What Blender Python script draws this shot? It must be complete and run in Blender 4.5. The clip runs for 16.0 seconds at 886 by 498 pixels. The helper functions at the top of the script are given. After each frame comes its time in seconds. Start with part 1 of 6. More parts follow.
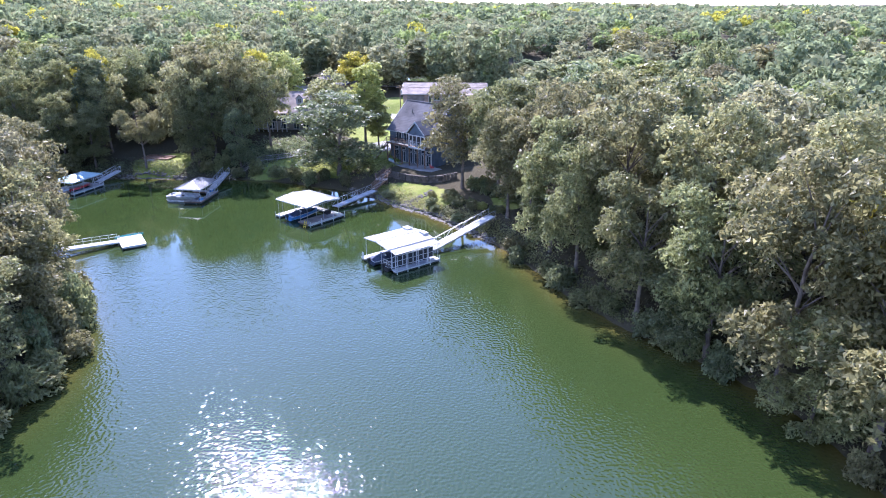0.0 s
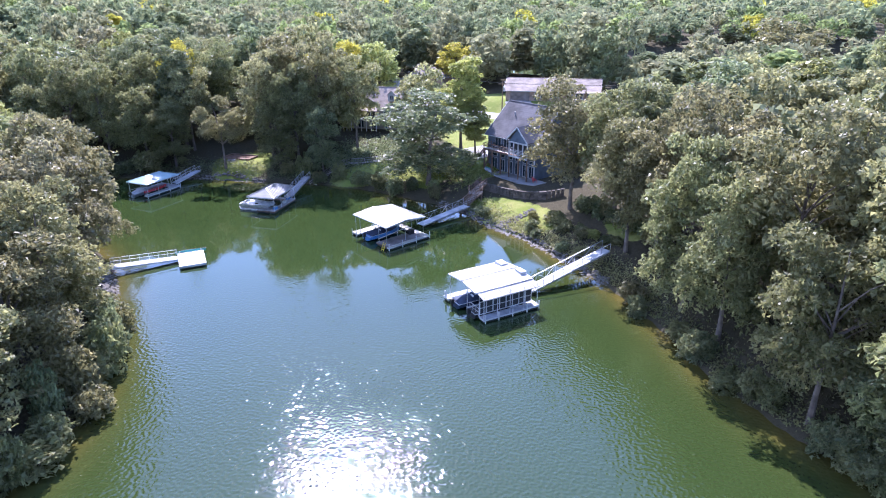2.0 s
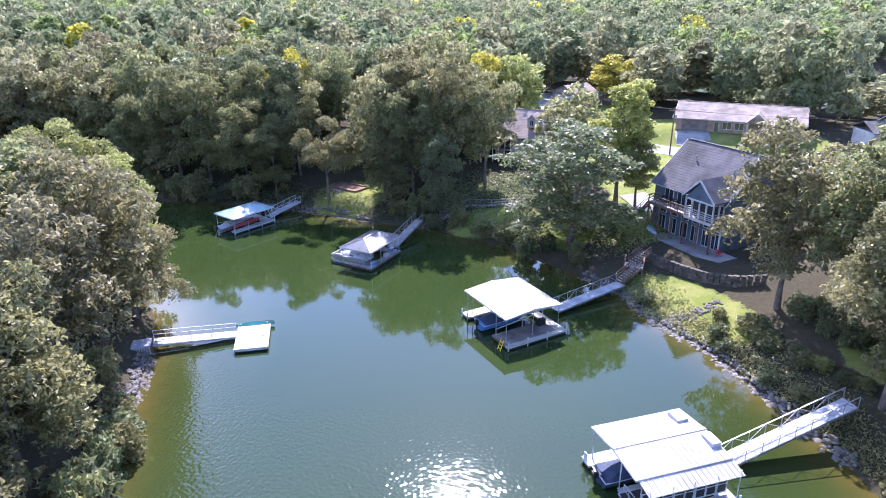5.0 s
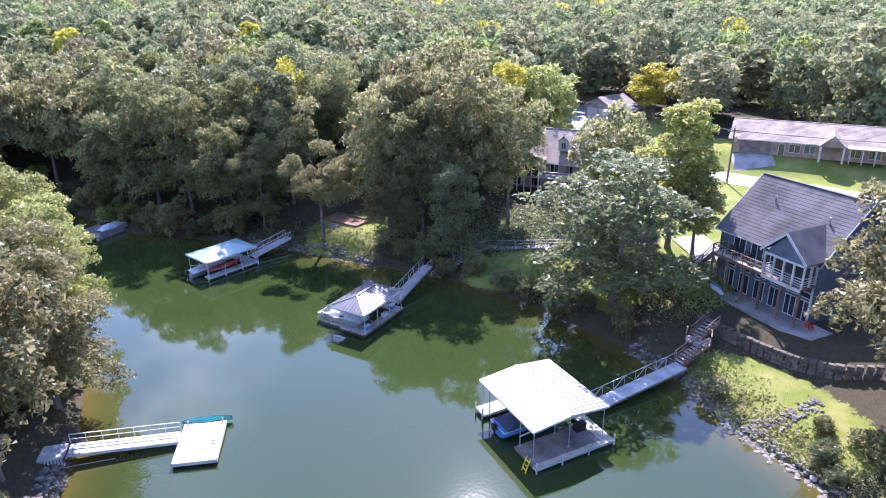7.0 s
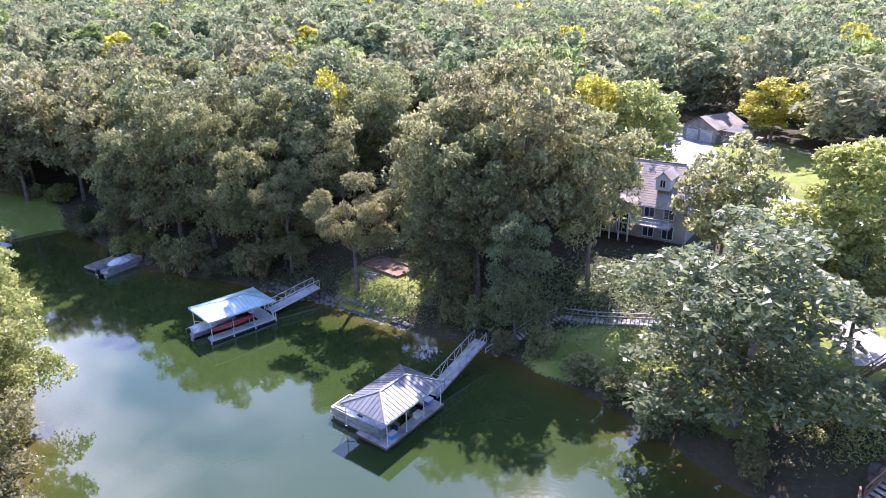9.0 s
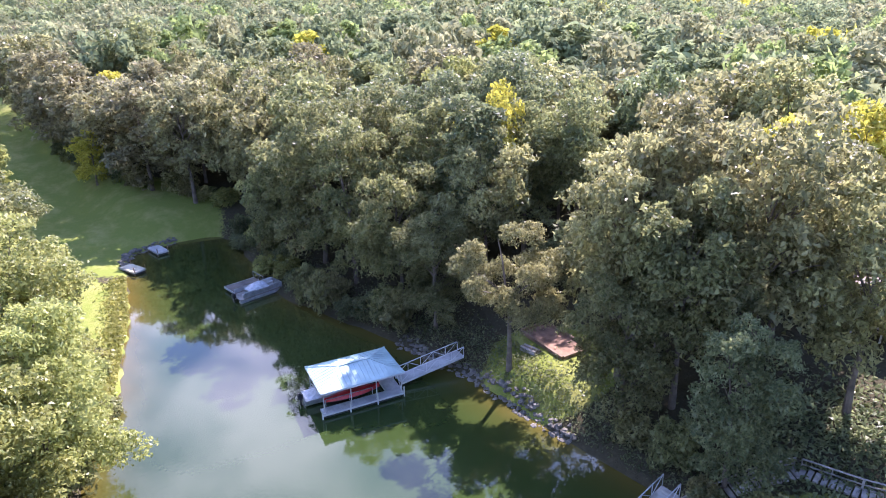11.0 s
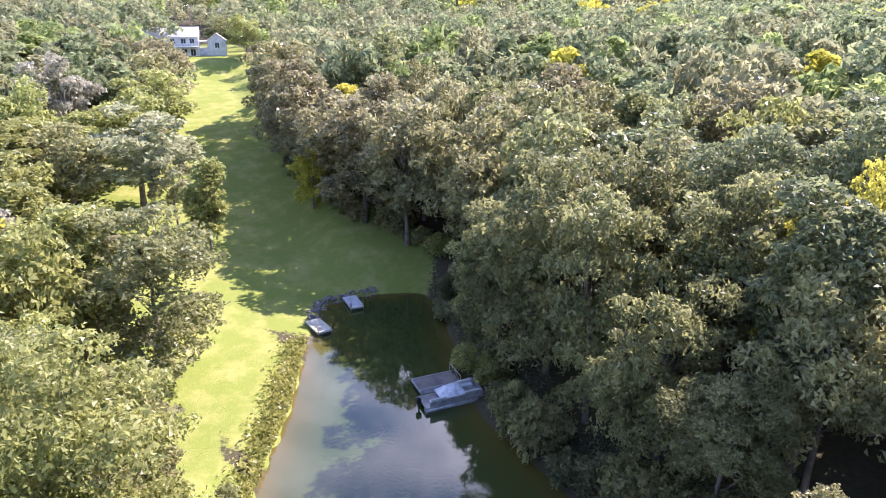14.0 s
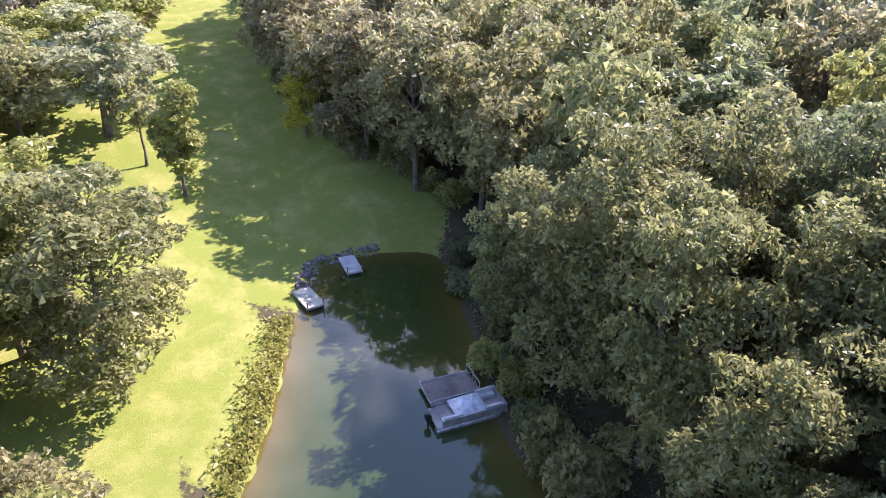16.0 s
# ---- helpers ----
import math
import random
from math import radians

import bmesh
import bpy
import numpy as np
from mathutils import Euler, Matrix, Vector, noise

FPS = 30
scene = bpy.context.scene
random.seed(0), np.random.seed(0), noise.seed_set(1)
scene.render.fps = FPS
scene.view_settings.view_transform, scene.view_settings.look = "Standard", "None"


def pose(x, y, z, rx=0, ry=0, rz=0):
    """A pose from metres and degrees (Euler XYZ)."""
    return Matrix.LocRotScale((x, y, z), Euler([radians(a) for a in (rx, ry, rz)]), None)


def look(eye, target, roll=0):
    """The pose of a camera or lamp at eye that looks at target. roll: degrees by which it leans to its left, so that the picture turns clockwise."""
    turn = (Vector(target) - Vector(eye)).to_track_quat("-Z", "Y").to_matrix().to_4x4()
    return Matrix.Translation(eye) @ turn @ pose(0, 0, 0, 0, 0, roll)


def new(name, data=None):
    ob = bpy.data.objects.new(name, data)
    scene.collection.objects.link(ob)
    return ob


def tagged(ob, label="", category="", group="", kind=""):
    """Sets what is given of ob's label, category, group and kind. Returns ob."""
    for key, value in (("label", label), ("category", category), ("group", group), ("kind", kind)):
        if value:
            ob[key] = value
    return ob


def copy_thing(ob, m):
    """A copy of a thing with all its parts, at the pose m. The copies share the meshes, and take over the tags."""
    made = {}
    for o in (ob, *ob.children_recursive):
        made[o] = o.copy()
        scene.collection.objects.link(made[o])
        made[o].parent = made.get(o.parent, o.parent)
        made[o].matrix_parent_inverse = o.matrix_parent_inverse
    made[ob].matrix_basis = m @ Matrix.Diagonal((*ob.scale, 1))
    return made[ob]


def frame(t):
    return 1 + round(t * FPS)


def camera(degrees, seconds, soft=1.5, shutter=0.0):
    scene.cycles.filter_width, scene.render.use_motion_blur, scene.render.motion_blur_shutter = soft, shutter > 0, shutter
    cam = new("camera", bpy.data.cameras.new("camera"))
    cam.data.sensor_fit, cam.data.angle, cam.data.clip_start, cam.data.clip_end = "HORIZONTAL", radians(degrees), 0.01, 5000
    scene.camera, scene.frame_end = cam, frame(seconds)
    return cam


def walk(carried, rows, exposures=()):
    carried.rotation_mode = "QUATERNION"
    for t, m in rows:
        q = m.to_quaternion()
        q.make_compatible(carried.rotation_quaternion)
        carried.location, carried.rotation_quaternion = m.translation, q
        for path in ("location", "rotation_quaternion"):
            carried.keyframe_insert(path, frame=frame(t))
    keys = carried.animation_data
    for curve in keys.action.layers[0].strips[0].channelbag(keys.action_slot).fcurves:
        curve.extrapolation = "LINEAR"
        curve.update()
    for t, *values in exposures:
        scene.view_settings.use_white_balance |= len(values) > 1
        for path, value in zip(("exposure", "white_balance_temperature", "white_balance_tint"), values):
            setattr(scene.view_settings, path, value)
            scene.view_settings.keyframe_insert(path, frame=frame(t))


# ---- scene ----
cam = camera(68.7, 16.0, soft=1.0)
PATH = [
    (0, (0.688, -0.282, 37.185), (0.671, 1.585, 36.468), -0.1),
    (0.5, (0.789, 4.463, 37.299), (0.71, 6.329, 36.582), -0.3),
    (1, (0.747, 9.332, 37.064), (0.6, 11.194, 36.349), -0.4),
    (1.5, (0.464, 14.091, 36.916), (0.254, 15.933, 36.165), -0.6),
    (2, (-0.215, 18.696, 36.824), (-0.527, 20.525, 36.076), -0.6),
    (2.5, (-0.941, 23.272, 36.783), (-1.354, 25.081, 36.038), -0.4),
    (3, (-1.682, 28.163, 36.586), (-2.099, 29.973, 35.843), -0.5),
    (3.5, (-2.569, 32.764, 36.606), (-3.004, 34.57, 35.865), -0.5),
    (4, (-3.629, 37.546, 36.488), (-4.134, 39.335, 35.751), -0.4),
    (4.5, (-5.078, 42.293, 36.539), (-5.695, 44.047, 35.802), -0.4),
    (4.7, (-5.704, 44.254, 36.517), (-6.378, 45.987, 35.781), -0.4),
    (6.8, (-12.264, 63.608, 36.378), (-13.021, 65.307, 35.644), -0.9),
    (7, (-12.757, 65.464, 36.161), (-13.525, 67.16, 35.432), -0.8),
    (7.5, (-14.799, 70.104, 35.943), (-15.583, 71.795, 35.216), -0.6),
    (8, (-16.614, 74.823, 35.584), (-17.425, 76.503, 34.863), -0.4),
    (8.2, (-17.303, 76.763, 35.436), (-18.132, 78.436, 34.718), -0.6),
    (10.3, (-26.242, 97.112, 35.564), (-27.513, 98.476, 34.841), -1.2),
    (10.5, (-27.486, 98.537, 35.594), (-28.796, 99.864, 34.871), -1.4),
    (11, (-30.926, 101.45, 35.504), (-32.319, 102.694, 34.79), -1.1),
    (11.5, (-34.369, 104.095, 35.567), (-35.841, 105.25, 34.86), -0.8),
    (12, (-37.994, 107.117, 35.477), (-39.548, 108.163, 34.775), -0.8),
    (12.5, (-41.658, 109.26, 35.593), (-43.279, 110.203, 34.897), -0.5),
    (13, (-45.657, 111.473, 35.638), (-47.339, 112.305, 34.946), -0.4),
    (13.5, (-49.725, 113.159, 35.669), (-51.449, 113.907, 34.985), 0.0),
    (14, (-53.874, 114.843, 35.773), (-55.633, 115.506, 35.092), 0.1),
    (14.5, (-58.017, 116.203, 35.949), (-59.8, 116.805, 35.272), 0.5),
    (15, (-62.483, 117.525, 36.101), (-64.263, 118.14, 35.429), 0.9),
    (15.5, (-66.238, 118.259, 36.408), (-67.983, 118.887, 35.658), 1.7),
    (16, (-69.317, 118.867, 36.856), (-70.952, 119.486, 35.884), 2.0),
]
EXPOSURES = [(0, 1.92, 5400, 32), (8, 2.03, 5750, 33), (11, 2.24, 5950, 34), (16, 2.08, 6350, 33)]   # seconds, stops, kelvin, tint
walk(cam, [(t, look(eye, target, roll)) for t, eye, target, roll in PATH], EXPOSURES)

# ---- world, sun, exposure ----
SUN_EL, SUN_AZ = 45.5, -21.0          # degrees; azimuth from +y, negative towards -x
world = bpy.data.worlds.new("world")
scene.world = world
world.use_nodes = True
wn, wl = world.node_tree.nodes, world.node_tree.links
wn.clear()
w_out = wn.new("ShaderNodeOutputWorld")
w_bg = wn.new("ShaderNodeBackground")
w_bg.inputs["Strength"].default_value = 0.145
w_sky = wn.new("ShaderNodeTexSky")
w_sky.sky_type = 'NISHITA'
w_sky.sun_disc = False
w_sky.sun_elevation = radians(SUN_EL)
w_sky.sun_rotation = radians(SUN_AZ)
w_sky.air_density = 1.0
w_sky.dust_density = 0.15
w_sky.ozone_density = 2.6
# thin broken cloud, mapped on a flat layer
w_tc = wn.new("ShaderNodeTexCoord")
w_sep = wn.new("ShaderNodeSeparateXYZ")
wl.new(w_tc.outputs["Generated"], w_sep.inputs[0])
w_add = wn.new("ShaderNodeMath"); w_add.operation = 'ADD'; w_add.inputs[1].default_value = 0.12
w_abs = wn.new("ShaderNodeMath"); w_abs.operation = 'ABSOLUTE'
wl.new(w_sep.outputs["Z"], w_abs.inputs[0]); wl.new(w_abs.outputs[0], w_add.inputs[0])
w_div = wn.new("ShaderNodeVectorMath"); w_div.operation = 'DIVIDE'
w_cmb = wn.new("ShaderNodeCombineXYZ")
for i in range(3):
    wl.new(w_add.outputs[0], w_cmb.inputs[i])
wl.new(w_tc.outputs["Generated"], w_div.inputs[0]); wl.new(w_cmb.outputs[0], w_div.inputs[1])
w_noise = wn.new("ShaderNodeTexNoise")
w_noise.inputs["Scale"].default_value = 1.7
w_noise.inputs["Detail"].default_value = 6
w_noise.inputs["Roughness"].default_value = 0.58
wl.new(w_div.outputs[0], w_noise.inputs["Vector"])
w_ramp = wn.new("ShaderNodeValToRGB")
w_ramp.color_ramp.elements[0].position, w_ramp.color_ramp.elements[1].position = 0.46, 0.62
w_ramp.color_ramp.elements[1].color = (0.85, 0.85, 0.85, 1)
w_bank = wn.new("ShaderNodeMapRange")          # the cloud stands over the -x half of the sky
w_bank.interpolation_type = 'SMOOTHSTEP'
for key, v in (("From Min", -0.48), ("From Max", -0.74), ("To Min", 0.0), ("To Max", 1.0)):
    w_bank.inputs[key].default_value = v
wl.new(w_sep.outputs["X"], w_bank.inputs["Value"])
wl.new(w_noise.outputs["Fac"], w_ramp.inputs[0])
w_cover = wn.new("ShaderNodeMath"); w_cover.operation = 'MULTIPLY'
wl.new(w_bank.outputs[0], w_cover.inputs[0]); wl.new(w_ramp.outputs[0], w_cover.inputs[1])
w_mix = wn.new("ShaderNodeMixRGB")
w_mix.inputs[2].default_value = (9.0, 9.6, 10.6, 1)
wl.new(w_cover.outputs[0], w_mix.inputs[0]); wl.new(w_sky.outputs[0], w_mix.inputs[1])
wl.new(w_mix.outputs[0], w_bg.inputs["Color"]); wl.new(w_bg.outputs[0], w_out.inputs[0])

sun_data = bpy.data.lights.new("sun", 'SUN')
sun_data.energy, sun_data.angle, sun_data.color = 4.2, radians(0.53), (1.0, 0.95, 0.86)
sun = new("sun", sun_data)
SUN_DIR = Vector((math.sin(radians(SUN_AZ)) * math.cos(radians(SUN_EL)), math.cos(radians(SUN_AZ)) * math.cos(radians(SUN_EL)), math.sin(radians(SUN_EL))))
sun.matrix_world = look(SUN_DIR * 300, (0, 0, 0))

# ---- materials ----
def material(name, base, rough=0.8, metal=0.0, vary=0.25, scale=2.0, fine=30.0, bump=0.15, dark=None, island=0.0, per_object=0.0, spec=0.5, detail=4.0):
    """Principled surface with stains at two scales, relief and optional differences from piece to piece."""
    m = bpy.data.materials.new(name)
    m.use_nodes = True
    n, l = m.node_tree.nodes, m.node_tree.links
    b = n["Principled BSDF"]
    b.inputs["Roughness"].default_value, b.inputs["Metallic"].default_value = rough, metal
    b.inputs["Specular IOR Level"].default_value = spec
    geo, tc = n.new("ShaderNodeNewGeometry"), n.new("ShaderNodeTexCoord")
    big, small = n.new("ShaderNodeTexNoise"), n.new("ShaderNodeTexNoise")
    big.inputs["Scale"].default_value, big.inputs["Detail"].default_value = scale, detail
    small.inputs["Scale"].default_value, small.inputs["Detail"].default_value = fine, 3.0
    for t in (big, small):
        l.new(geo.outputs["Position"], t.inputs["Vector"])
    mix = n.new("ShaderNodeMixRGB")
    d = dark or tuple(c * (1 - vary) * 0.75 for c in base)
    mix.inputs[1].default_value, mix.inputs[2].default_value = (*d, 1), (*base, 1)
    ramp = n.new("ShaderNodeValToRGB")
    ramp.color_ramp.elements[0].position, ramp.color_ramp.elements[1].position = 0.32, 0.62
    l.new(big.outputs["Fac"], ramp.inputs[0]); l.new(ramp.outputs[0], mix.inputs[0])
    hsv = n.new("ShaderNodeHueSaturation")
    l.new(mix.outputs[0], hsv.inputs["Color"])
    val = n.new("ShaderNodeMath"); val.operation = 'MULTIPLY_ADD'
    val.inputs[1].default_value, val.inputs[2].default_value = vary * 1.4, 1 - vary * 0.7
    l.new(small.outputs["Fac"], val.inputs[0])
    last = val
    for amount, sock in ((island, geo.outputs["Random Per Island"]), (per_object, n.new("ShaderNodeObjectInfo").outputs["Random"])):
        if amount:
            k = n.new("ShaderNodeMath"); k.operation = 'MULTIPLY_ADD'
            k.inputs[1].default_value, k.inputs[2].default_value = amount, 1 - amount * 0.5
            l.new(sock, k.inputs[0])
            q = n.new("ShaderNodeMath"); q.operation = 'MULTIPLY'
            l.new(last.outputs[0], q.inputs[0]); l.new(k.outputs[0], q.inputs[1])
            last = q
    l.new(last.outputs[0], hsv.inputs["Value"])
    l.new(hsv.outputs[0], b.inputs["Base Color"])
    if bump:
        bp = n.new("ShaderNodeBump")
        bp.inputs["Strength"].default_value, bp.inputs["Distance"].default_value = bump, 0.03
        l.new(small.outputs["Fac"], bp.inputs["Height"]); l.new(bp.outputs[0], b.inputs["Normal"])
    return m


def leaf_material(name, base, tip, translucent=0.57, tree_vary=0.35):
    """Foliage: leaf by leaf differences, light through the blades and a waxy sheen."""
    m = bpy.data.materials.new(name)
    m.use_nodes = True
    n, l = m.node_tree.nodes, m.node_tree.links
    b, out = n["Principled BSDF"], n["Material Output"]
    b.inputs["Roughness"].default_value = 0.42
    b.inputs["Specular IOR Level"].default_value = 0.32
    geo, info = n.new("ShaderNodeNewGeometry"), n.new("ShaderNodeObjectInfo")
    mix = n.new("ShaderNodeMixRGB")
    mix.inputs[1].default_value, mix.inputs[2].default_value = (*base, 1), (*tip, 1)
    noise_tex = n.new("ShaderNodeTexNoise")
    noise_tex.inputs["Scale"].default_value, noise_tex.inputs["Detail"].default_value = 0.35, 2.0
    l.new(geo.outputs["Position"], noise_tex.inputs["Vector"])
    s = n.new("ShaderNodeMath"); s.operation = 'MULTIPLY_ADD'
    s.inputs[1].default_value = 0.8
    l.new(geo.outputs["Random Per Island"], s.inputs[0])
    k = n.new("ShaderNodeMath"); k.operation = 'MULTIPLY_ADD'; k.inputs[1].default_value, k.inputs[2].default_value = 1.5, -0.72
    l.new(noise_tex.outputs["Fac"], k.inputs[0]); l.new(k.outputs[0], s.inputs[2])
    s.use_clamp = True
    l.new(s.outputs[0], mix.inputs[0])
    hsv = n.new("ShaderNodeHueSaturation")
    hue = n.new("ShaderNodeMath"); hue.operation = 'MULTIPLY_ADD'; hue.inputs[1].default_value, hue.inputs[2].default_value = 0.02, 0.49
    l.new(info.outputs["Random"], hue.inputs[0]); l.new(hue.outputs[0], hsv.inputs["Hue"])
    v = n.new("ShaderNodeMath"); v.operation = 'MULTIPLY_ADD'; v.inputs[1].default_value, v.inputs[2].default_value = tree_vary, 1 - tree_vary / 2
    l.new(info.outputs["Random"], v.inputs[0]); l.new(v.outputs[0], hsv.inputs["Value"])
    l.new(mix.outputs[0], hsv.inputs["Color"]); l.new(hsv.outputs[0], b.inputs["Base Color"])
    tr = n.new("ShaderNodeBsdfTranslucent")
    l.new(hsv.outputs[0], tr.inputs["Color"])
    ms = n.new("ShaderNodeMixShader")
    ms.inputs[0].default_value = translucent
    l.new(b.outputs[0], ms.inputs[1]); l.new(tr.outputs[0], ms.inputs[2]); l.new(ms.outputs[0], out.inputs["Surface"])
    return m


LEAF = {
    "green": leaf_material("leaves_green", (0.129, 0.144, 0.057), (0.345, 0.339, 0.141)),
    "deep": leaf_material("leaves_deep_green", (0.098, 0.123, 0.056), (0.278, 0.295, 0.138)),
    "olive": leaf_material("leaves_olive", (0.152, 0.148, 0.062), (0.388, 0.358, 0.160)),
    "rust": leaf_material("leaves_browning", (0.155, 0.142, 0.072), (0.375, 0.345, 0.170)),
    "bright": leaf_material("leaves_bright_green", (0.24, 0.26, 0.06), (0.5, 0.49, 0.15)),
    "lime": leaf_material("leaves_light_green", (0.192, 0.208, 0.060), (0.445, 0.445, 0.150)),
    "yellow": leaf_material("leaves_yellowing", (0.281, 0.259, 0.035), (0.594, 0.515, 0.087)),
    "pale": leaf_material("leaves_pale", (0.205, 0.214, 0.108), (0.445, 0.448, 0.250)),
    "grey": leaf_material("leaves_withered", (0.225, 0.212, 0.150), (0.430, 0.400, 0.290)),
}
BARK = material("bark", (0.17, 0.135, 0.105), 0.95, vary=0.4, scale=1.2, fine=14, bump=0.6)
WHITE = material("white_paint", (0.52, 0.52, 0.51), 0.5, vary=0.08, scale=0.7, fine=6, bump=0.03)
WHITE_ROOF = material("white_metal_roof", (0.365, 0.35, 0.33), 0.45, vary=0.10, scale=0.5, fine=3, bump=0.02)
TEAL_ROOF = material("pale_teal_metal_roof", (0.36, 0.48, 0.475), 0.4, vary=0.08, scale=0.5, fine=3, bump=0.02)
GREY_ROOF = material("weathered_grey_metal_roof", (0.155, 0.155, 0.16), 0.45, vary=0.25, scale=0.6, fine=5, bump=0.04)
GALV = material("galvanised_steel", (0.42, 0.43, 0.44), 0.45, 0.6, vary=0.15, scale=2, fine=12, bump=0.03)
DECK = material("weathered_deck_boards", (0.34, 0.31, 0.28), 0.85, vary=0.3, scale=1.0, fine=18, bump=0.2, per_object=0.25)
DECK_DARK = material("dark_deck_boards", (0.20, 0.17, 0.15), 0.85, vary=0.3, scale=1.0, fine=18, bump=0.2, per_object=0.25)
DECK_CREAM = material("cream_deck_boards", (0.42, 0.39, 0.31), 0.75, vary=0.15, scale=1.0, fine=10, bump=0.08, per_object=0.1)
DECK_WHITE = material("pale_deck_boards", (0.40, 0.40, 0.405), 0.7, vary=0.12, scale=1.0, fine=10, bump=0.08, per_object=0.1)
FLOATS = material("black_float", (0.02, 0.02, 0.022), 0.6, vary=0.3)
WOOD = material("brown_timber", (0.21, 0.13, 0.085), 0.85, vary=0.3, scale=1.5, fine=16, bump=0.2, per_object=0.2)
SIDING = material("slate_blue_siding", (0.095, 0.125, 0.16), 0.7, vary=0.15, scale=0.8, fine=9, bump=0.05)
SHINGLE = material("dark_shingles", (0.105, 0.098, 0.10), 0.95, vary=0.35, scale=0.45, fine=7, bump=0.35)
SHINGLE_BROWN = material("tan_shingles", (0.29, 0.235, 0.19), 0.95, vary=0.3, scale=0.5, fine=7, bump=0.3)
STUCCO = material("pale_wall", (0.29, 0.265, 0.23), 0.85, vary=0.15, scale=0.6, fine=9, bump=0.08)
BRICK = material("tan_brick", (0.36, 0.26, 0.20), 0.9, vary=0.25, scale=1, fine=14, bump=0.2)
CONCRETE = material("concrete", (0.30, 0.285, 0.265), 0.9, vary=0.2, scale=0.5, fine=10, bump=0.1)
ASPHALT = material("sunbleached_road", (0.33, 0.315, 0.30), 0.95, vary=0.2, scale=0.25, fine=9, bump=0.1)
STONE = material("grey_riprap", (0.185, 0.165, 0.14), 0.95, vary=0.3, scale=1.5, fine=16, bump=0.4, per_object=0.5, island=0.5)
STONE_WALL = material("dark_retaining_stone", (0.11, 0.09, 0.07), 0.95, vary=0.3, scale=1.5, fine=14, bump=0.4, per_object=0.4)
MULCH = material("red_brown_mulch", (0.26, 0.15, 0.10), 1.0, vary=0.35, scale=1.2, fine=14, bump=0.4)
BLACK = material("black_plastic", (0.018, 0.018, 0.02), 0.45, vary=0.2)
NAVY = material("navy_canvas", (0.03, 0.045, 0.085), 0.8, vary=0.2, fine=12)
BLUE = material("blue_plastic", (0.06, 0.22, 0.50), 0.4, vary=0.1)
RED = material("red_gelcoat", (0.55, 0.03, 0.03), 0.3, vary=0.1)
TEAL = material("teal_gelcoat", (0.10, 0.42, 0.38), 0.35, vary=0.12)
SILVER = material("boat_aluminium", (0.55, 0.56, 0.58), 0.35, 0.7, vary=0.12, fine=9)
SHEET = material("silvery_boat_cover", (0.55, 0.56, 0.60), 0.5, vary=0.15, scale=2.5, fine=7, bump=0.5)
YELLOW = material("yellow_plastic", (0.75, 0.55, 0.03), 0.4, vary=0.1)
CABLE = material("black_cable", (0.03, 0.03, 0.03), 0.6, vary=0.1)
GLASS = bpy.data.materials.new("window_glass")
GLASS.use_nodes = True
gb = GLASS.node_tree.nodes["Principled BSDF"]
gb.inputs["Base Color"].default_value, gb.inputs["Roughness"].default_value = (0.025, 0.035, 0.045, 1), 0.06
gb.inputs["Specular IOR Level"].default_value = 0.9
SCREEN = material("insect_screen", (0.03, 0.032, 0.036), 0.7, vary=0.1)

# ---- the lie of the land ----
SHORE = np.array([(37, -260), (38, 0), (37, 25), (36, 42), (34.5, 52), (30, 60.5), (22, 70), (17, 79), (13.5, 88), (10.3, 95), (8.2, 99), (5, 104.3),
    (0.7, 109.5), (-3, 114.5), (-8.5, 119), (-11, 122), (-14, 126), (-20, 130), (-34, 137), (-46, 140), (-59, 140.2), (-72, 141.2), (-82, 140.3),
    (-101, 137), (-108, 138), (-117, 140), (-127, 142), (-131, 141), (-133, 135), (-132, 127.5), (-127, 125.2), (-122, 123.8), (-115, 121.7), (-109, 120),
    (-103.5, 117.7), (-92.6, 113.5), (-86, 109), (-75, 105), (-67.5, 100), (-62, 95), (-59, 91), (-54, 84), (-49, 77), (-45, 70), (-42, 63),
    (-41, 56), (-43, 46), (-47, 30), (-52, 0), (-60, -260)], float)
FAR_ARM = np.array([(-40, 318), (30, 285), (75, 272), (140, 296), (260, 330), (420, 330), (640, 300), (640, 395), (430, 420), (240, 400), (130, 405), (70, 410), (10, 372), (-40, 352)], float)


def shore_distance(px, py, poly):
    """Signed distance to a shoreline: positive on land."""
    best = np.full(px.shape, 1e9)
    inside = np.zeros(px.shape, bool)
    for (ax, ay), (bx, by) in zip(poly, np.roll(poly, -1, axis=0)):
        dx, dy = bx - ax, by - ay
        k = np.clip(((px - ax) * dx + (py - ay) * dy) / (dx * dx + dy * dy), 0, 1)
        best = np.minimum(best, np.hypot(px - ax - k * dx, py - ay - k * dy))
        if ay != by:
            cross = (ay > py) != (by > py)
            inside ^= cross & (px < ax + (py - ay) * dx / dy)
    return np.where(inside, -best, best)


def bump_field(px, py):
    """Gentle rolling of the ground, a sum of a few long waves."""
    return (np.sin(px * 0.021 + 1.3) * np.cos(py * 0.017 + 0.4) + 0.6 * np.sin(px * 0.043 + py * 0.031) + 0.35 * np.sin(px * 0.09 - py * 0.07 + 2))


def smooth(a, b, v):
    k = np.clip((v - a) / (b - a), 0, 1)
    return k * k * (3 - 2 * k)


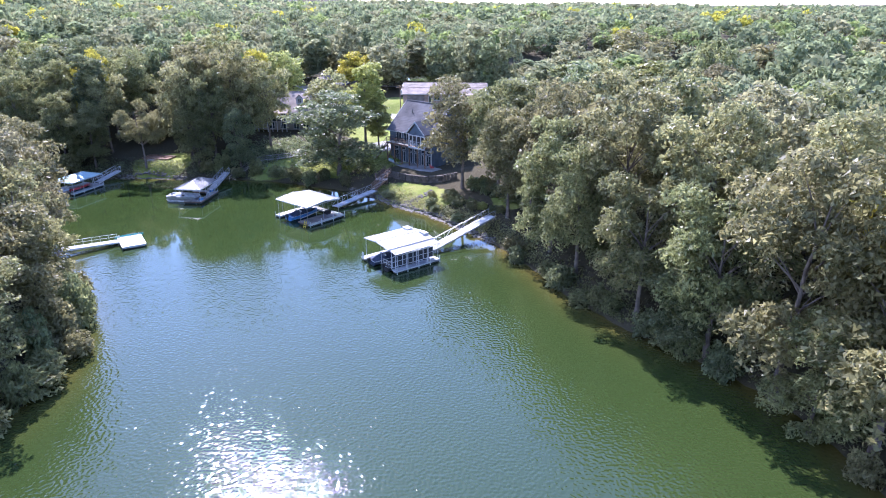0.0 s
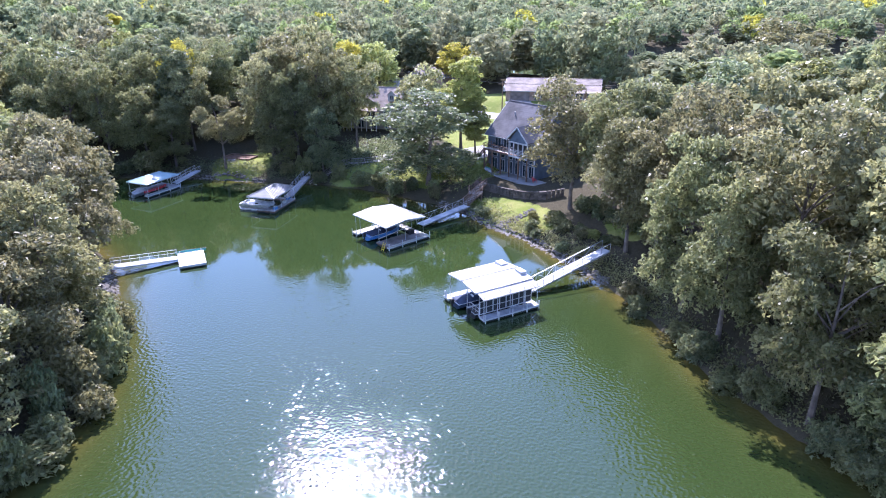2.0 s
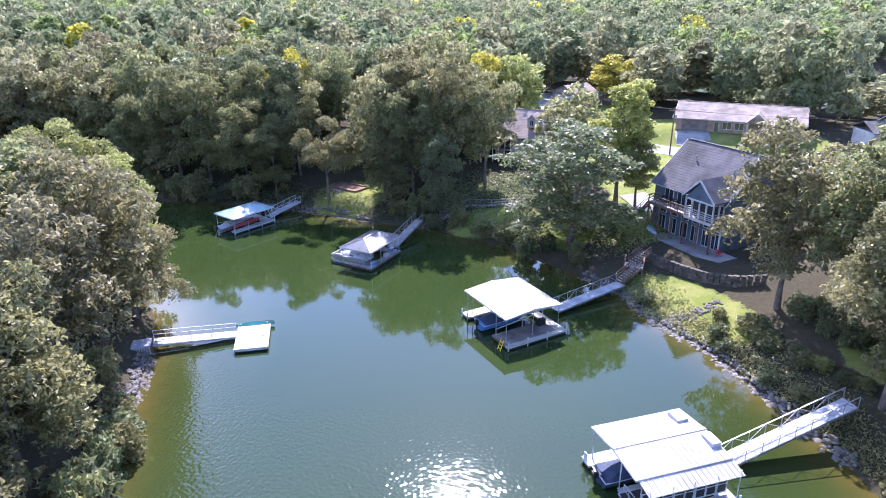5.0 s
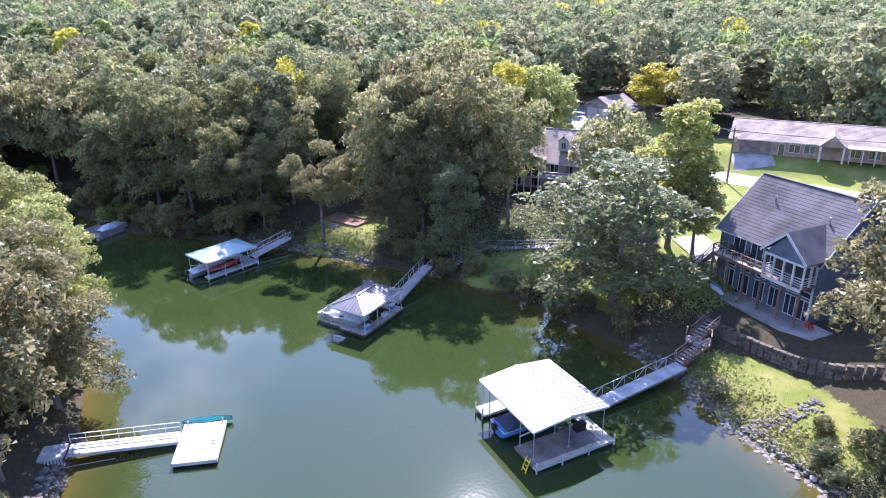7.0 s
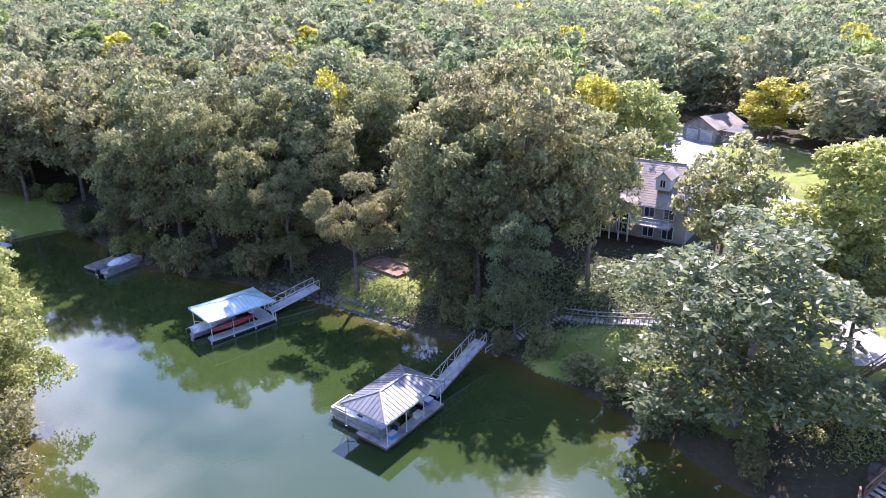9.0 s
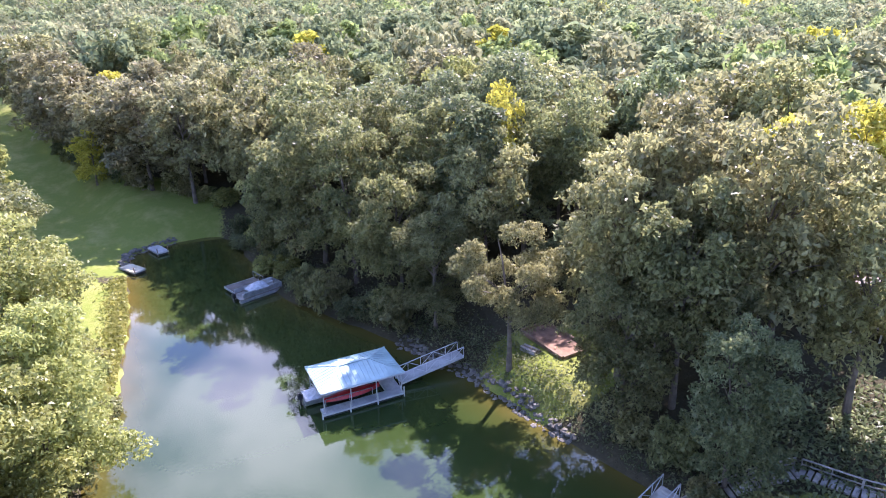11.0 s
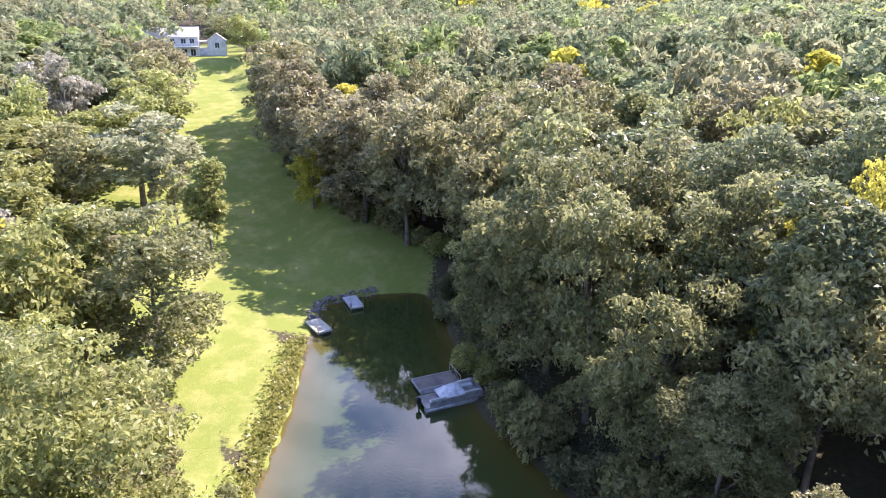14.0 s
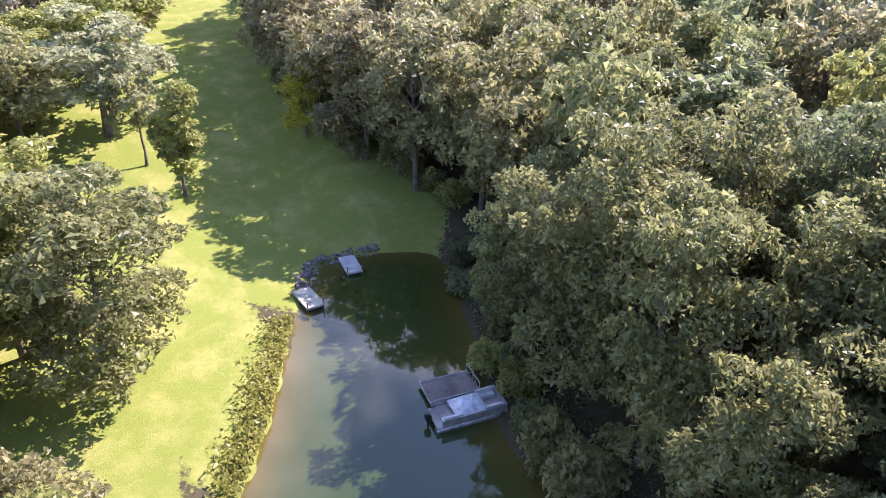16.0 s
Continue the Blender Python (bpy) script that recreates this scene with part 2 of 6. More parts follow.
PADS = [(-2.5, 138.5, 9.0, 5.0, 3.5), (-4.0, 198.0, 17.0, 8.0, 9.3), (-42.0, 226.0, 9.0, 8.0, 8.0), (-41, 174, 9, 6, 5.6), (42.0, 200.0, 14.0, 10.0, 8.8), (-306, 118, 16, 18, 22.2), (-66, 148, 5, 5, 2.6)]


def height(px, py):
    px, py = np.asarray(px, float), np.asarray(py, float)
    d1, d2 = shore_distance(px, py, SHORE), shore_distance(px, py, FAR_ARM)
    d = np.minimum(d1, d2)
    lawn = smooth(-92, -104, px) * smooth(136, 126, py) * smooth(60, 90, py)
    bank = 4.3 - 3.4 * lawn
    yard = np.exp(-((px + 6) ** 2 + (py - 122) ** 2) / 90.0)
    bank = bank * (1 - 0.35 * yard)
    land = 0.22 + bank * (1 - np.exp(-np.maximum(d, 0) / 8)) + 0.068 * np.maximum(d - 8, 0) + 0.055 * np.maximum(-150 - px, 0)
    land = land + bump_field(px, py) * smooth(15, 60, d) * 0.9
    cap = 18 + 2.0 * bump_field(px * 0.35, py * 0.35) - 4 * smooth(-60, 60, px) - 2 * smooth(430, 700, py) + 6 * smooth(-200, -320, px) + 18 * smooth(-330, -520, px)
    land = np.where(land > cap - 6, cap - 6 + 6 * (1 - np.exp(-(land - cap + 6) / 6)), land)
    for cx, cy, rx, ry, z in PADS:
        q = np.hypot((px - cx) / rx, (py - cy) / ry)
        k = 1 - smooth(0.85, 1.7, q)
        land = land * (1 - k) + z * k
    return np.where(d < 0, np.maximum(-3.0, 0.4 * d), land)


def ground_z(x, y):
    return float(height(np.array([x]), np.array([y]))[0])


def part(name, mesh, mat, parent=None, label=""):
    """Links one mesh as one object, under a thing or a part."""
    if isinstance(mesh, Shape):
        mesh = mesh.mesh(name)
    ob = new(name, mesh)
    if mat and not mesh.materials:
        mesh.materials.append(mat)
    if parent:
        ob.parent = parent
    if label:
        ob["label"] = label
    return ob


class Shape:
    """Collects boxes, tubes and faces into one mesh."""
    def __init__(self):
        self.v, self.f = [], []

    def add(self, verts, faces):
        k = len(self.v)
        self.v += [tuple(p) for p in verts]
        self.f += [tuple(i + k for i in f) for f in faces]
        return self

    def box(self, x0, x1, y0, y1, z0, z1):
        self.add([(x0, y0, z0), (x1, y0, z0), (x1, y1, z0), (x0, y1, z0), (x0, y0, z1), (x1, y0, z1), (x1, y1, z1), (x0, y1, z1)],
                 [(0, 3, 2, 1), (4, 5, 6, 7), (0, 1, 5, 4), (1, 2, 6, 5), (2, 3, 7, 6), (3, 0, 4, 7)])
        return self

    def tube(self, p, q, r, r2=None, n=8):
        p, q = Vector(p), Vector(q)
        r2 = r if r2 is None else r2
        d = (q - p).normalized()
        a = d.orthogonal().normalized()
        b = d.cross(a)
        ring = [a * math.cos(i * math.tau / n) + b * math.sin(i * math.tau / n) for i in range(n)]
        self.add([p + c * r for c in ring] + [q + c * r2 for c in ring],
                 [(i, (i + 1) % n, n + (i + 1) % n, n + i) for i in range(n)] + [tuple(range(n - 1, -1, -1)), tuple(range(n, 2 * n))])
        return self

    def beam(self, p, q, w, h):
        """A straight bar of cross-section w by h."""
        p, q = Vector(p), Vector(q)
        d = (q - p).normalized()
        side = d.cross(Vector((0, 0, 1)))
        side = (side.normalized() if side.length > 1e-4 else Vector((1, 0, 0))) * (w / 2)
        up = side.cross(d).normalized() * (h / 2)
        c = [p - side - up, p + side - up, p + side + up, p - side + up]
        c += [k + (q - p) for k in c]
        self.add(c, [(0, 1, 2, 3), (7, 6, 5, 4), (0, 4, 5, 1), (1, 5, 6, 2), (2, 6, 7, 3), (3, 7, 4, 0)])
        return self

    def slab(self, pts, thick):
        """A polygon of points made thick downwards."""
        n = len(pts)
        low = [Vector(p) - Vector((0, 0, thick)) for p in pts]
        self.add(list(pts) + low, [tuple(range(n)), tuple(range(2 * n - 1, n - 1, -1))] + [(i, n + i, n + (i + 1) % n, (i + 1) % n) for i in range(n)])
        return self

    def mesh(self, name):
        m = bpy.data.meshes.new(name)
        m.from_pydata(self.v, [], self.f)
        m.update()
        return m


def thing(name, m, label, category, group="", kind=""):
    ob = new(name)
    ob.empty_display_size = 0.5
    ob.matrix_world = m
    return tagged(ob, label, category, group, kind)


def grid_mesh(name, xs, ys, zf, attrs=()):
    gx, gy = np.meshgrid(xs, ys)
    gz = zf(gx, gy)
    nx, ny = len(xs), len(ys)
    i = np.arange(nx * ny).reshape(ny, nx)
    faces = np.stack([i[:-1, :-1], i[:-1, 1:], i[1:, 1:], i[1:, :-1]], -1).reshape(-1, 4)
    m = quads_mesh(name, np.stack([gx, gy, gz], -1).reshape(-1, 3), faces)
    for key, values in attrs:
        a = m.attributes.new(key, 'FLOAT', 'POINT')
        a.data.foreach_set("value", values(gx, gy).astype(np.float32).ravel())
    m.polygons.foreach_set("use_smooth", np.ones(len(faces), bool))
    return m


def quads_mesh(name, verts, faces):
    m = bpy.data.meshes.new(name)
    m.vertices.add(len(verts))
    m.vertices.foreach_set("co", np.asarray(verts, np.float32).ravel())
    m.loops.add(faces.size)
    m.loops.foreach_set("vertex_index", faces.astype(np.int32).ravel())
    m.polygons.add(len(faces))
    m.polygons.foreach_set("loop_start", np.arange(0, faces.size, faces.shape[1], dtype=np.int32))
    m.update(calc_edges=True)
    return m


def steps(*spans):
    out = []
    for a, b, s in spans:
        out += list(np.arange(a, b, s))
    return np.array(out + [spans[-1][1]])


def ellipse(px, py, cx, cy, rx, ry, turn=0.0):
    c, s = math.cos(radians(turn)), math.sin(radians(turn))
    dx, dy = px - cx, py - cy
    return np.hypot((dx * c + dy * s) / rx, (-dx * s + dy * c) / ry)


# lawns: centre, radii, turn
LAWNS = [(62, 195, 20, 18, 0), (-6, 122.3, 10.5, 4.8, -40), (-116, 116.5, 22, 6.5, 18), (-142, 128, 20, 18, 0), (-190, 122, 50, 17, 0), (-270, 124, 60, 18, 0), (-330, 124, 30, 12, 0),
         (-4, 172, 24, 26, 0), (-10, 184, 30, 20, 0), (-36, 210, 16, 26, 30), (-65, 146, 7, 7.5, 0), (-25, 143, 5, 9, 20), (-34, 143, 11, 4.5, 12), (45, 185, 22, 18, 0), (-150, 108, 24, 8, 0), (12, 112, 5, 3, -50), (-14, 152, 6, 14, 0), (-168, 104, 34, 14, 0), (-98, 110.5, 14, 5, 22), (-112, 106, 16, 7, 15)]


def grass_mask(px, py):
    g = np.zeros(px.shape)
    for cx, cy, rx, ry, turn in LAWNS:
        g = np.maximum(g, 1 - smooth(0.75, 1.15, ellipse(px, py, cx, cy, rx, ry, turn)))
    return g


ground_mat = bpy.data.materials.new("grass_and_leaf_litter")
ground_mat.use_nodes = True
gn, gl = ground_mat.node_tree.nodes, ground_mat.node_tree.links
g_b = gn["Principled BSDF"]
g_b.inputs["Roughness"].default_value = 1.0
g_b.inputs["Specular IOR Level"].default_value = 0.1
g_geo, g_at = gn.new("ShaderNodeNewGeometry"), gn.new("ShaderNodeAttribute")
g_at.attribute_name = "grass"


def ground_noise(scale, detail, rough=0.6):
    t = gn.new("ShaderNodeTexNoise")
    t.inputs["Scale"].default_value, t.inputs["Detail"].default_value, t.inputs["Roughness"].default_value = scale, detail, rough
    gl.new(g_geo.outputs["Position"], t.inputs["Vector"])
    return t


def ground_mix(fac, a, b):
    mx = gn.new("ShaderNodeMixRGB")
    gl.new(fac, mx.inputs[0])
    for i, c in ((1, a), (2, b)):
        if isinstance(c, tuple):
            mx.inputs[i].default_value = (*c, 1)
        else:
            gl.new(c, mx.inputs[i])
    return mx.outputs[0]


g_n1, g_n2, g_n3 = ground_noise(0.22, 6, .7), ground_noise(2.6, 5), ground_noise(11, 6, 0.8)
g_blades = ground_mix(g_n3.outputs["Fac"], (0.075, 0.105, 0.018), (0.235, 0.26, 0.06))
g_dry = ground_mix(g_n3.outputs["Fac"], (0.15, 0.155, 0.04), (0.36, 0.335, 0.12))
g_pick = gn.new("ShaderNodeValToRGB")
g_pick.color_ramp.elements[0].position, g_pick.color_ramp.elements[1].position = 0.46, 0.68
gl.new(g_n1.outputs["Fac"], g_pick.inputs[0])
g_lawn = ground_mix(g_pick.outputs[0], g_blades, g_dry)
g_litter = ground_mix(g_n2.outputs["Fac"], (0.030, 0.028, 0.016), (0.095, 0.080, 0.048))
g_sum = gn.new("ShaderNodeMath"); g_sum.operation = 'MULTIPLY_ADD'; g_sum.inputs[1].default_value = 0.8
gl.new(g_n2.outputs["Fac"], g_sum.inputs[0])
g_off = gn.new("ShaderNodeMath"); g_off.operation = 'SUBTRACT'; g_off.inputs[1].default_value = 0.4
gl.new(g_at.outputs["Fac"], g_off.inputs[0]); gl.new(g_off.outputs[0], g_sum.inputs[2])
g_edge = gn.new("ShaderNodeValToRGB")
g_edge.color_ramp.elements[0].position, g_edge.color_ramp.elements[1].position = 0.42, 0.56
gl.new(g_sum.outputs[0], g_edge.inputs[0])
gl.new(ground_mix(g_edge.outputs[0], g_litter, g_lawn), g_b.inputs["Base Color"])
g_bump = gn.new("ShaderNodeBump")
g_bump.inputs["Strength"].default_value, g_bump.inputs["Distance"].default_value = 0.7, 0.12
gl.new(g_n3.outputs["Fac"], g_bump.inputs["Height"]); gl.new(g_bump.outputs[0], g_b.inputs["Normal"])

gxs = steps((-2600, -500, 150), (-500, -190, 10), (-190, 60, 1.5), (60, 300, 10), (300, 2600, 150))
gys = steps((-600, -40, 60), (-40, 40, 8), (40, 240, 1.5), (240, 700, 12), (700, 3200, 180))
ground = part("ground", grid_mesh("ground", gxs, gys, height, [("grass", grass_mask)]), ground_mat)
tagged(ground, "sloping wooded ground with leaf litter and sunlit lawns", "ground", kind="structure")

# water: murky green body, amber shallows, small ripples
water_mat = bpy.data.materials.new("murky_green_lake")
water_mat.use_nodes = True
an, al = water_mat.node_tree.nodes, water_mat.node_tree.links
a_b = an["Principled BSDF"]
a_b.inputs["Roughness"].default_value, a_b.inputs["IOR"].default_value = 0.02, 1.50
a_geo, a_at = an.new("ShaderNodeNewGeometry"), an.new("ShaderNodeAttribute")
a_at.attribute_name = "shallow"
a_mix, a_noise = an.new("ShaderNodeMixRGB"), an.new("ShaderNodeTexNoise")
a_noise.inputs["Scale"].default_value, a_noise.inputs["Detail"].default_value = 0.05, 3
al.new(a_geo.outputs["Position"], a_noise.inputs["Vector"])
a_deep = an.new("ShaderNodeMixRGB")
a_deep.inputs[1].default_value, a_deep.inputs[2].default_value = (0.019, 0.033, 0.009, 1), (0.027, 0.043, 0.011, 1)
al.new(a_noise.outputs["Fac"], a_deep.inputs[0])
al.new(a_deep.outputs[0], a_mix.inputs[1])
a_mix.inputs[2].default_value = (0.11, 0.075, 0.018, 1)
al.new(a_at.outputs["Fac"], a_mix.inputs[0]); al.new(a_mix.outputs[0], a_b.inputs["Base Color"])
a_w1, a_w2 = an.new("ShaderNodeTexNoise"), an.new("ShaderNodeTexNoise")
a_w1.inputs["Scale"].default_value, a_w1.inputs["Detail"].default_value = 0.9, 2
a_w2.inputs["Scale"].default_value, a_w2.inputs["Detail"].default_value = 3.0, 0
for t in (a_w1, a_w2):
    al.new(a_geo.outputs["Position"], t.inputs["Vector"])
a_sum = an.new("ShaderNodeMath"); a_sum.operation = 'MULTIPLY_ADD'; a_sum.inputs[1].default_value = 0.29
a_low = an.new("ShaderNodeMath"); a_low.operation = 'MULTIPLY'; a_low.inputs[1].default_value = 0.09
al.new(a_w1.outputs["Fac"], a_low.inputs[0])
al.new(a_w2.outputs["Fac"], a_sum.inputs[0]); al.new(a_low.outputs[0], a_sum.inputs[2])
a_bump = an.new("ShaderNodeBump")
a_bump.inputs["Strength"].default_value, a_bump.inputs["Distance"].default_value = 0.25, 0.2
a_sep, a_calm = an.new("ShaderNodeSeparateXYZ"), an.new("ShaderNodeMapRange")
al.new(a_geo.outputs["Position"], a_sep.inputs[0])
al.new(a_sep.outputs["Y"], a_calm.inputs["Value"])
for key, v in (("From Min", 75.0), ("From Max", 98.0), ("To Min", 0.78), ("To Max", 0.03)):
    a_calm.inputs[key].default_value = v
al.new(a_calm.outputs[0], a_bump.inputs["Strength"])
a_rough = an.new("ShaderNodeMapRange")         # open water is finely ruffled, the cove is still
al.new(a_sep.outputs["Y"], a_rough.inputs["Value"])
for key, v in (("From Min", 70.0), ("From Max", 110.0), ("To Min", 0.03), ("To Max", 0.045)):
    a_rough.inputs[key].default_value = v
al.new(a_rough.outputs[0], a_b.inputs["Roughness"])
al.new(a_sum.outputs[0], a_bump.inputs["Height"]); al.new(a_bump.outputs[0], a_b.inputs["Normal"])


def shallow(px, py):
    d = np.maximum(-shore_distance(px, py, SHORE), -shore_distance(px, py, FAR_ARM))
    return np.exp(-np.maximum(d, 0) / 1.8) * 0.8 * (py < 150)


water = part("water", grid_mesh("water", steps((-140, 46, 2.0), (46, 650, 40)), steps((-270, 30, 20), (30, 146, 2.0), (146, 430, 20)), lambda x, y: x * 0, [("shallow", shallow)]), water_mat)
tagged(water, "calm murky green lake water with amber shallows", "water", kind="structure")

# ---- trees ----
def leaf_quads(rng, centres, normals, size, stretch=1.5):
    """Pointed three-cornered leaf sprays at the centres, facing along the normals."""
    n = len(centres)
    nrm = normals + rng.normal(0, 0.95, (n, 3))
    nrm /= np.linalg.norm(nrm, axis=1)[:, None]
    a = np.cross(nrm, rng.normal(0, 1, (n, 3)))
    a /= np.linalg.norm(a, axis=1)[:, None] + 1e-9
    b = np.cross(nrm, a)
    s = (size * rng.uniform(0.6, 1.35, n))[:, None]
    L, W = a * s * stretch * 0.5, b * s * 0.5
    sag = nrm * s * 0.16
    t = rng.uniform(-0.5, 0.5, (n, 1))
    return np.stack([centres - L - sag, centres + L * t - W * 1.3 + sag, centres + L - W * t], 1).reshape(-1, 3)


def crown_points(rng, lobes, count, shell=0.45, under=0.35, cores=None, owner=None):
    """Points on the outsides of a cluster of lobes, with gaps between them."""
    c, r = lobes[:, :3], lobes[:, 3]
    cores = lobes if cores is None else cores
    owner = np.arange(len(lobes)) if owner is None else owner
    pick = rng.choice(len(lobes), count * 2, p=r ** 2 / (r ** 2).sum())
    d = rng.normal(0, 1, (count * 2, 3))
    d /= np.linalg.norm(d, axis=1)[:, None]
    low = d[:, 2] < -0.25
    d[low & (rng.random(count * 2) > under), 2] *= -1
    rad = r[pick] * (1 - shell * rng.random(count * 2) ** 2.2) * (1 + 0.10 * rng.normal(0, 1, count * 2))
    p = c[pick] + d * rad[:, None] * np.array([1, 1, 0.82])
    keep, mine = np.ones(len(p), bool), owner[pick]
    for k in range(len(cores)):
        keep &= ~((np.linalg.norm((p - cores[k, :3]) / np.array([1, 1, 0.82]), axis=1) < cores[k, 3] * 0.62) & (mine != k))
    p, d = p[keep][:count], d[keep][:count]
    return p, d


def crown_lobes(rng, h, r, shape, base=0.25):
    """Lobes that fill a crown's outline: dome, column, cone, open."""
    lobes = []
    zc, hz = h * (1 + base) / 2, h * (1 - base) / 2
    n = {"dome": 42, "column": 38, "cone": 36, "open": 28}[shape]
    tries = 0
    while len(lobes) < n and tries < 4000:
        tries += 1
        u = rng.normal(0, 1, 3)
        u /= np.linalg.norm(u)
        k = rng.uniform(0.45, 0.95)
        z = u[2] * k
        if shape == "cone":
            z = rng.uniform(-1, 0.95)
            wide = (1 - z) / 2 * 0.95 + 0.08
            ang, rr = rng.uniform(0, math.tau), r * wide * rng.uniform(0.35, 0.9)
            p, lr = (rr * math.cos(ang), rr * math.sin(ang), zc + z * hz * 0.95), r * (0.16 + 0.24 * wide)
        else:
            flat = 1.0 if shape != "column" else 0.8
            p = (u[0] * k * r * flat, u[1] * k * r * flat, zc + z * hz)
            lr = r * rng.uniform(0.24, 0.40) * (1.05 if shape != "open" else 0.8)
            if base < .05 and z < .1:
                grow = .85 / max(.3, math.hypot(u[0], u[1]))
                p = (p[0] * max(1, grow), p[1] * max(1, grow), p[2])
            elif z < -0.55 and rng.random() < 0.5:
                continue
        if all(np.linalg.norm(np.subtract(p, q[:3])) > 0.62 * max(lr, q[3]) for q in lobes):
            lobes.append((*p, lr))
    return np.array(lobes)


def split_lobes(rng, lobes, n):
    """Breaks each lobe into many small tufts on its outside, so that surface and outline are ragged."""
    out, owner = [], []
    for i, (x, y, z, r) in enumerate(lobes):
        out.append((x, y, z, r * .85))
        owner.append(i)
        for _ in range(n):
            u = rng.normal(0, 1, 3)
            u /= np.linalg.norm(u)
            u[2] = abs(u[2]) * .95 - .15
            k = rng.uniform(.7, 1.12)
            out.append((x + u[0] * r * k, y + u[1] * r * k, z + u[2] * r * k * .85, r * rng.uniform(.13, .31)))
            owner.append(i)
    return np.array(out), np.array(owner)


def wood_shape(rng, h, r, lobes, trunk_r, fork):
    """A tapered, slightly bent trunk and limbs that reach into the lobes."""
    s = Shape()
    pts = [Vector((0, 0, -0.6))]
    bend = rng.normal(0, 0.25, 2)
    for i in range(1, 7):
        k = i / 6
        pts.append(Vector((bend[0] * k * k * 3 + rng.normal(0, 0.08), bend[1] * k * k * 3 + rng.normal(0, 0.08), h * 0.82 * k)))
    rad = [trunk_r * 1.35] + [trunk_r * (1 - 0.86 * i / 6) for i in range(1, 7)]
    for i in range(6):
        s.tube(pts[i], pts[i + 1], rad[i], rad[i + 1], 8)
    for c in lobes[::2]:
        z0 = max(h * fork, min(c[2] * 0.72, h * 0.7))
        k = z0 / (h * 0.82) * 6
        i = min(int(k), 5)
        p = pts[i].lerp(pts[i + 1], k - i)
        q = Vector(c[:3])
        mid = p.lerp(q, 0.5) + Vector((0, 0, 0.08 * (q - p).length))
        s.tube(p, mid, trunk_r * 0.30, trunk_r * 0.18, 4).tube(mid, q, trunk_r * 0.18, trunk_r * 0.05, 3)
    return s


def make_tree(name, label, seed, h, r, shape, leaves, size, base=0.22, trunk_r=0.28, colour="green", fork=0.3, stretch=1.5, shell=0.45, under=0.35, category="tree"):
    rng = np.random.default_rng(seed)
    lobes = crown_lobes(rng, h, r, shape, base)
    tufts, owner = split_lobes(rng, lobes, 4 if leaves < 3000 else 18)
    pts, nrm = crown_points(rng, tufts, leaves, shell, under, lobes, owner)
    up = nrm + np.array([0, 0, 0.35])
    verts = leaf_quads(rng, pts, up, size, stretch)
    root = thing(name, Matrix.Translation((0, -2000, 0)), label, category)
    part("trunk", wood_shape(rng, h, r, lobes, trunk_r, fork), BARK, root)
    crown = part("crown", quads_mesh("crown", verts, np.arange(len(verts)).reshape(-1, 3)), LEAF[colour], root)
    crown.material_slots[0].link = 'OBJECT'
    crown.material_slots[0].material = LEAF[colour]
    return root


LABELS = {"green": "leafy green broadleaf tree in the lakeside wood", "deep": "dark green broadleaf tree in the lakeside wood", "olive": "olive-green broadleaf tree with dry leaf tips",
          "rust": "browning late-summer broadleaf tree", "lime": "bright light-green broadleaf tree", "bright": "bright yellow-green roadside tree", "yellow": "yellowing autumn broadleaf tree", "pale": "pale feathery open-crowned lawn tree", "grey": "withered grey-brown half-bare tree"}
PROTOS = {}
FORMS = {"dome_a": ("dome", 11, .13), "dome_b": ("dome", 12, .13), "dome_c": ("dome", 13, .15), "col_a": ("column", 14, .10), "col_b": ("column", 15, .12), "cone_a": ("cone", 16, .10), "open_b": ("open", 24, .20), "open_a": ("open", 17, .30), "low_a": ("dome", 18, .0), "low_b": ("dome", 19, .02), "bush_a": ("dome", 20, -.1), "bush_b": ("dome", 22, -.1)}
SIZES = {"dome": (6.0, 20.0), "column": (4.6, 22.0), "cone": (4.2, 20.0), "open": (6.0, 16.0)}
DETAIL = {"fine": (35000, 0.235), "near": (16000, 0.34), "mid": (6000, 0.56), "far": (1250, 1.12), "bush": (1400, 0.46)}


def proto(kind, detail):
    """One tree of each kind and fineness, from which the others are copied."""
    if (kind, detail) not in PROTOS:
        shape, seed, base = FORMS[kind]
        r, h = SIZES[shape]
        if kind.startswith("bush"):
            r, h = 2.6, 4.5
        n, size = DETAIL[detail]
        if shape == "open":
            size *= .75
        PROTOS[kind, detail] = (make_tree("shrub" if detail == "bush" else "tree", "tree", seed, h, r, shape, n, size, base=base, trunk_r=.07 if detail == "bush" else .30, shell=.8 if shape == "open" else .55), h, r)
    return PROTOS[kind, detail]


PLANTED = []
tree_rng = random.Random(5)


def near_walk(x, y):
    """Distance in plan from the open water along which one flies."""
    return min(math.hypot(x - a, y - b) for a, b in ((0, 0), (0, 20), (-4, 40), (-12, 64), (-20, 84), (-27, 98), (-42, 109), (-58, 116), (-69, 119)))


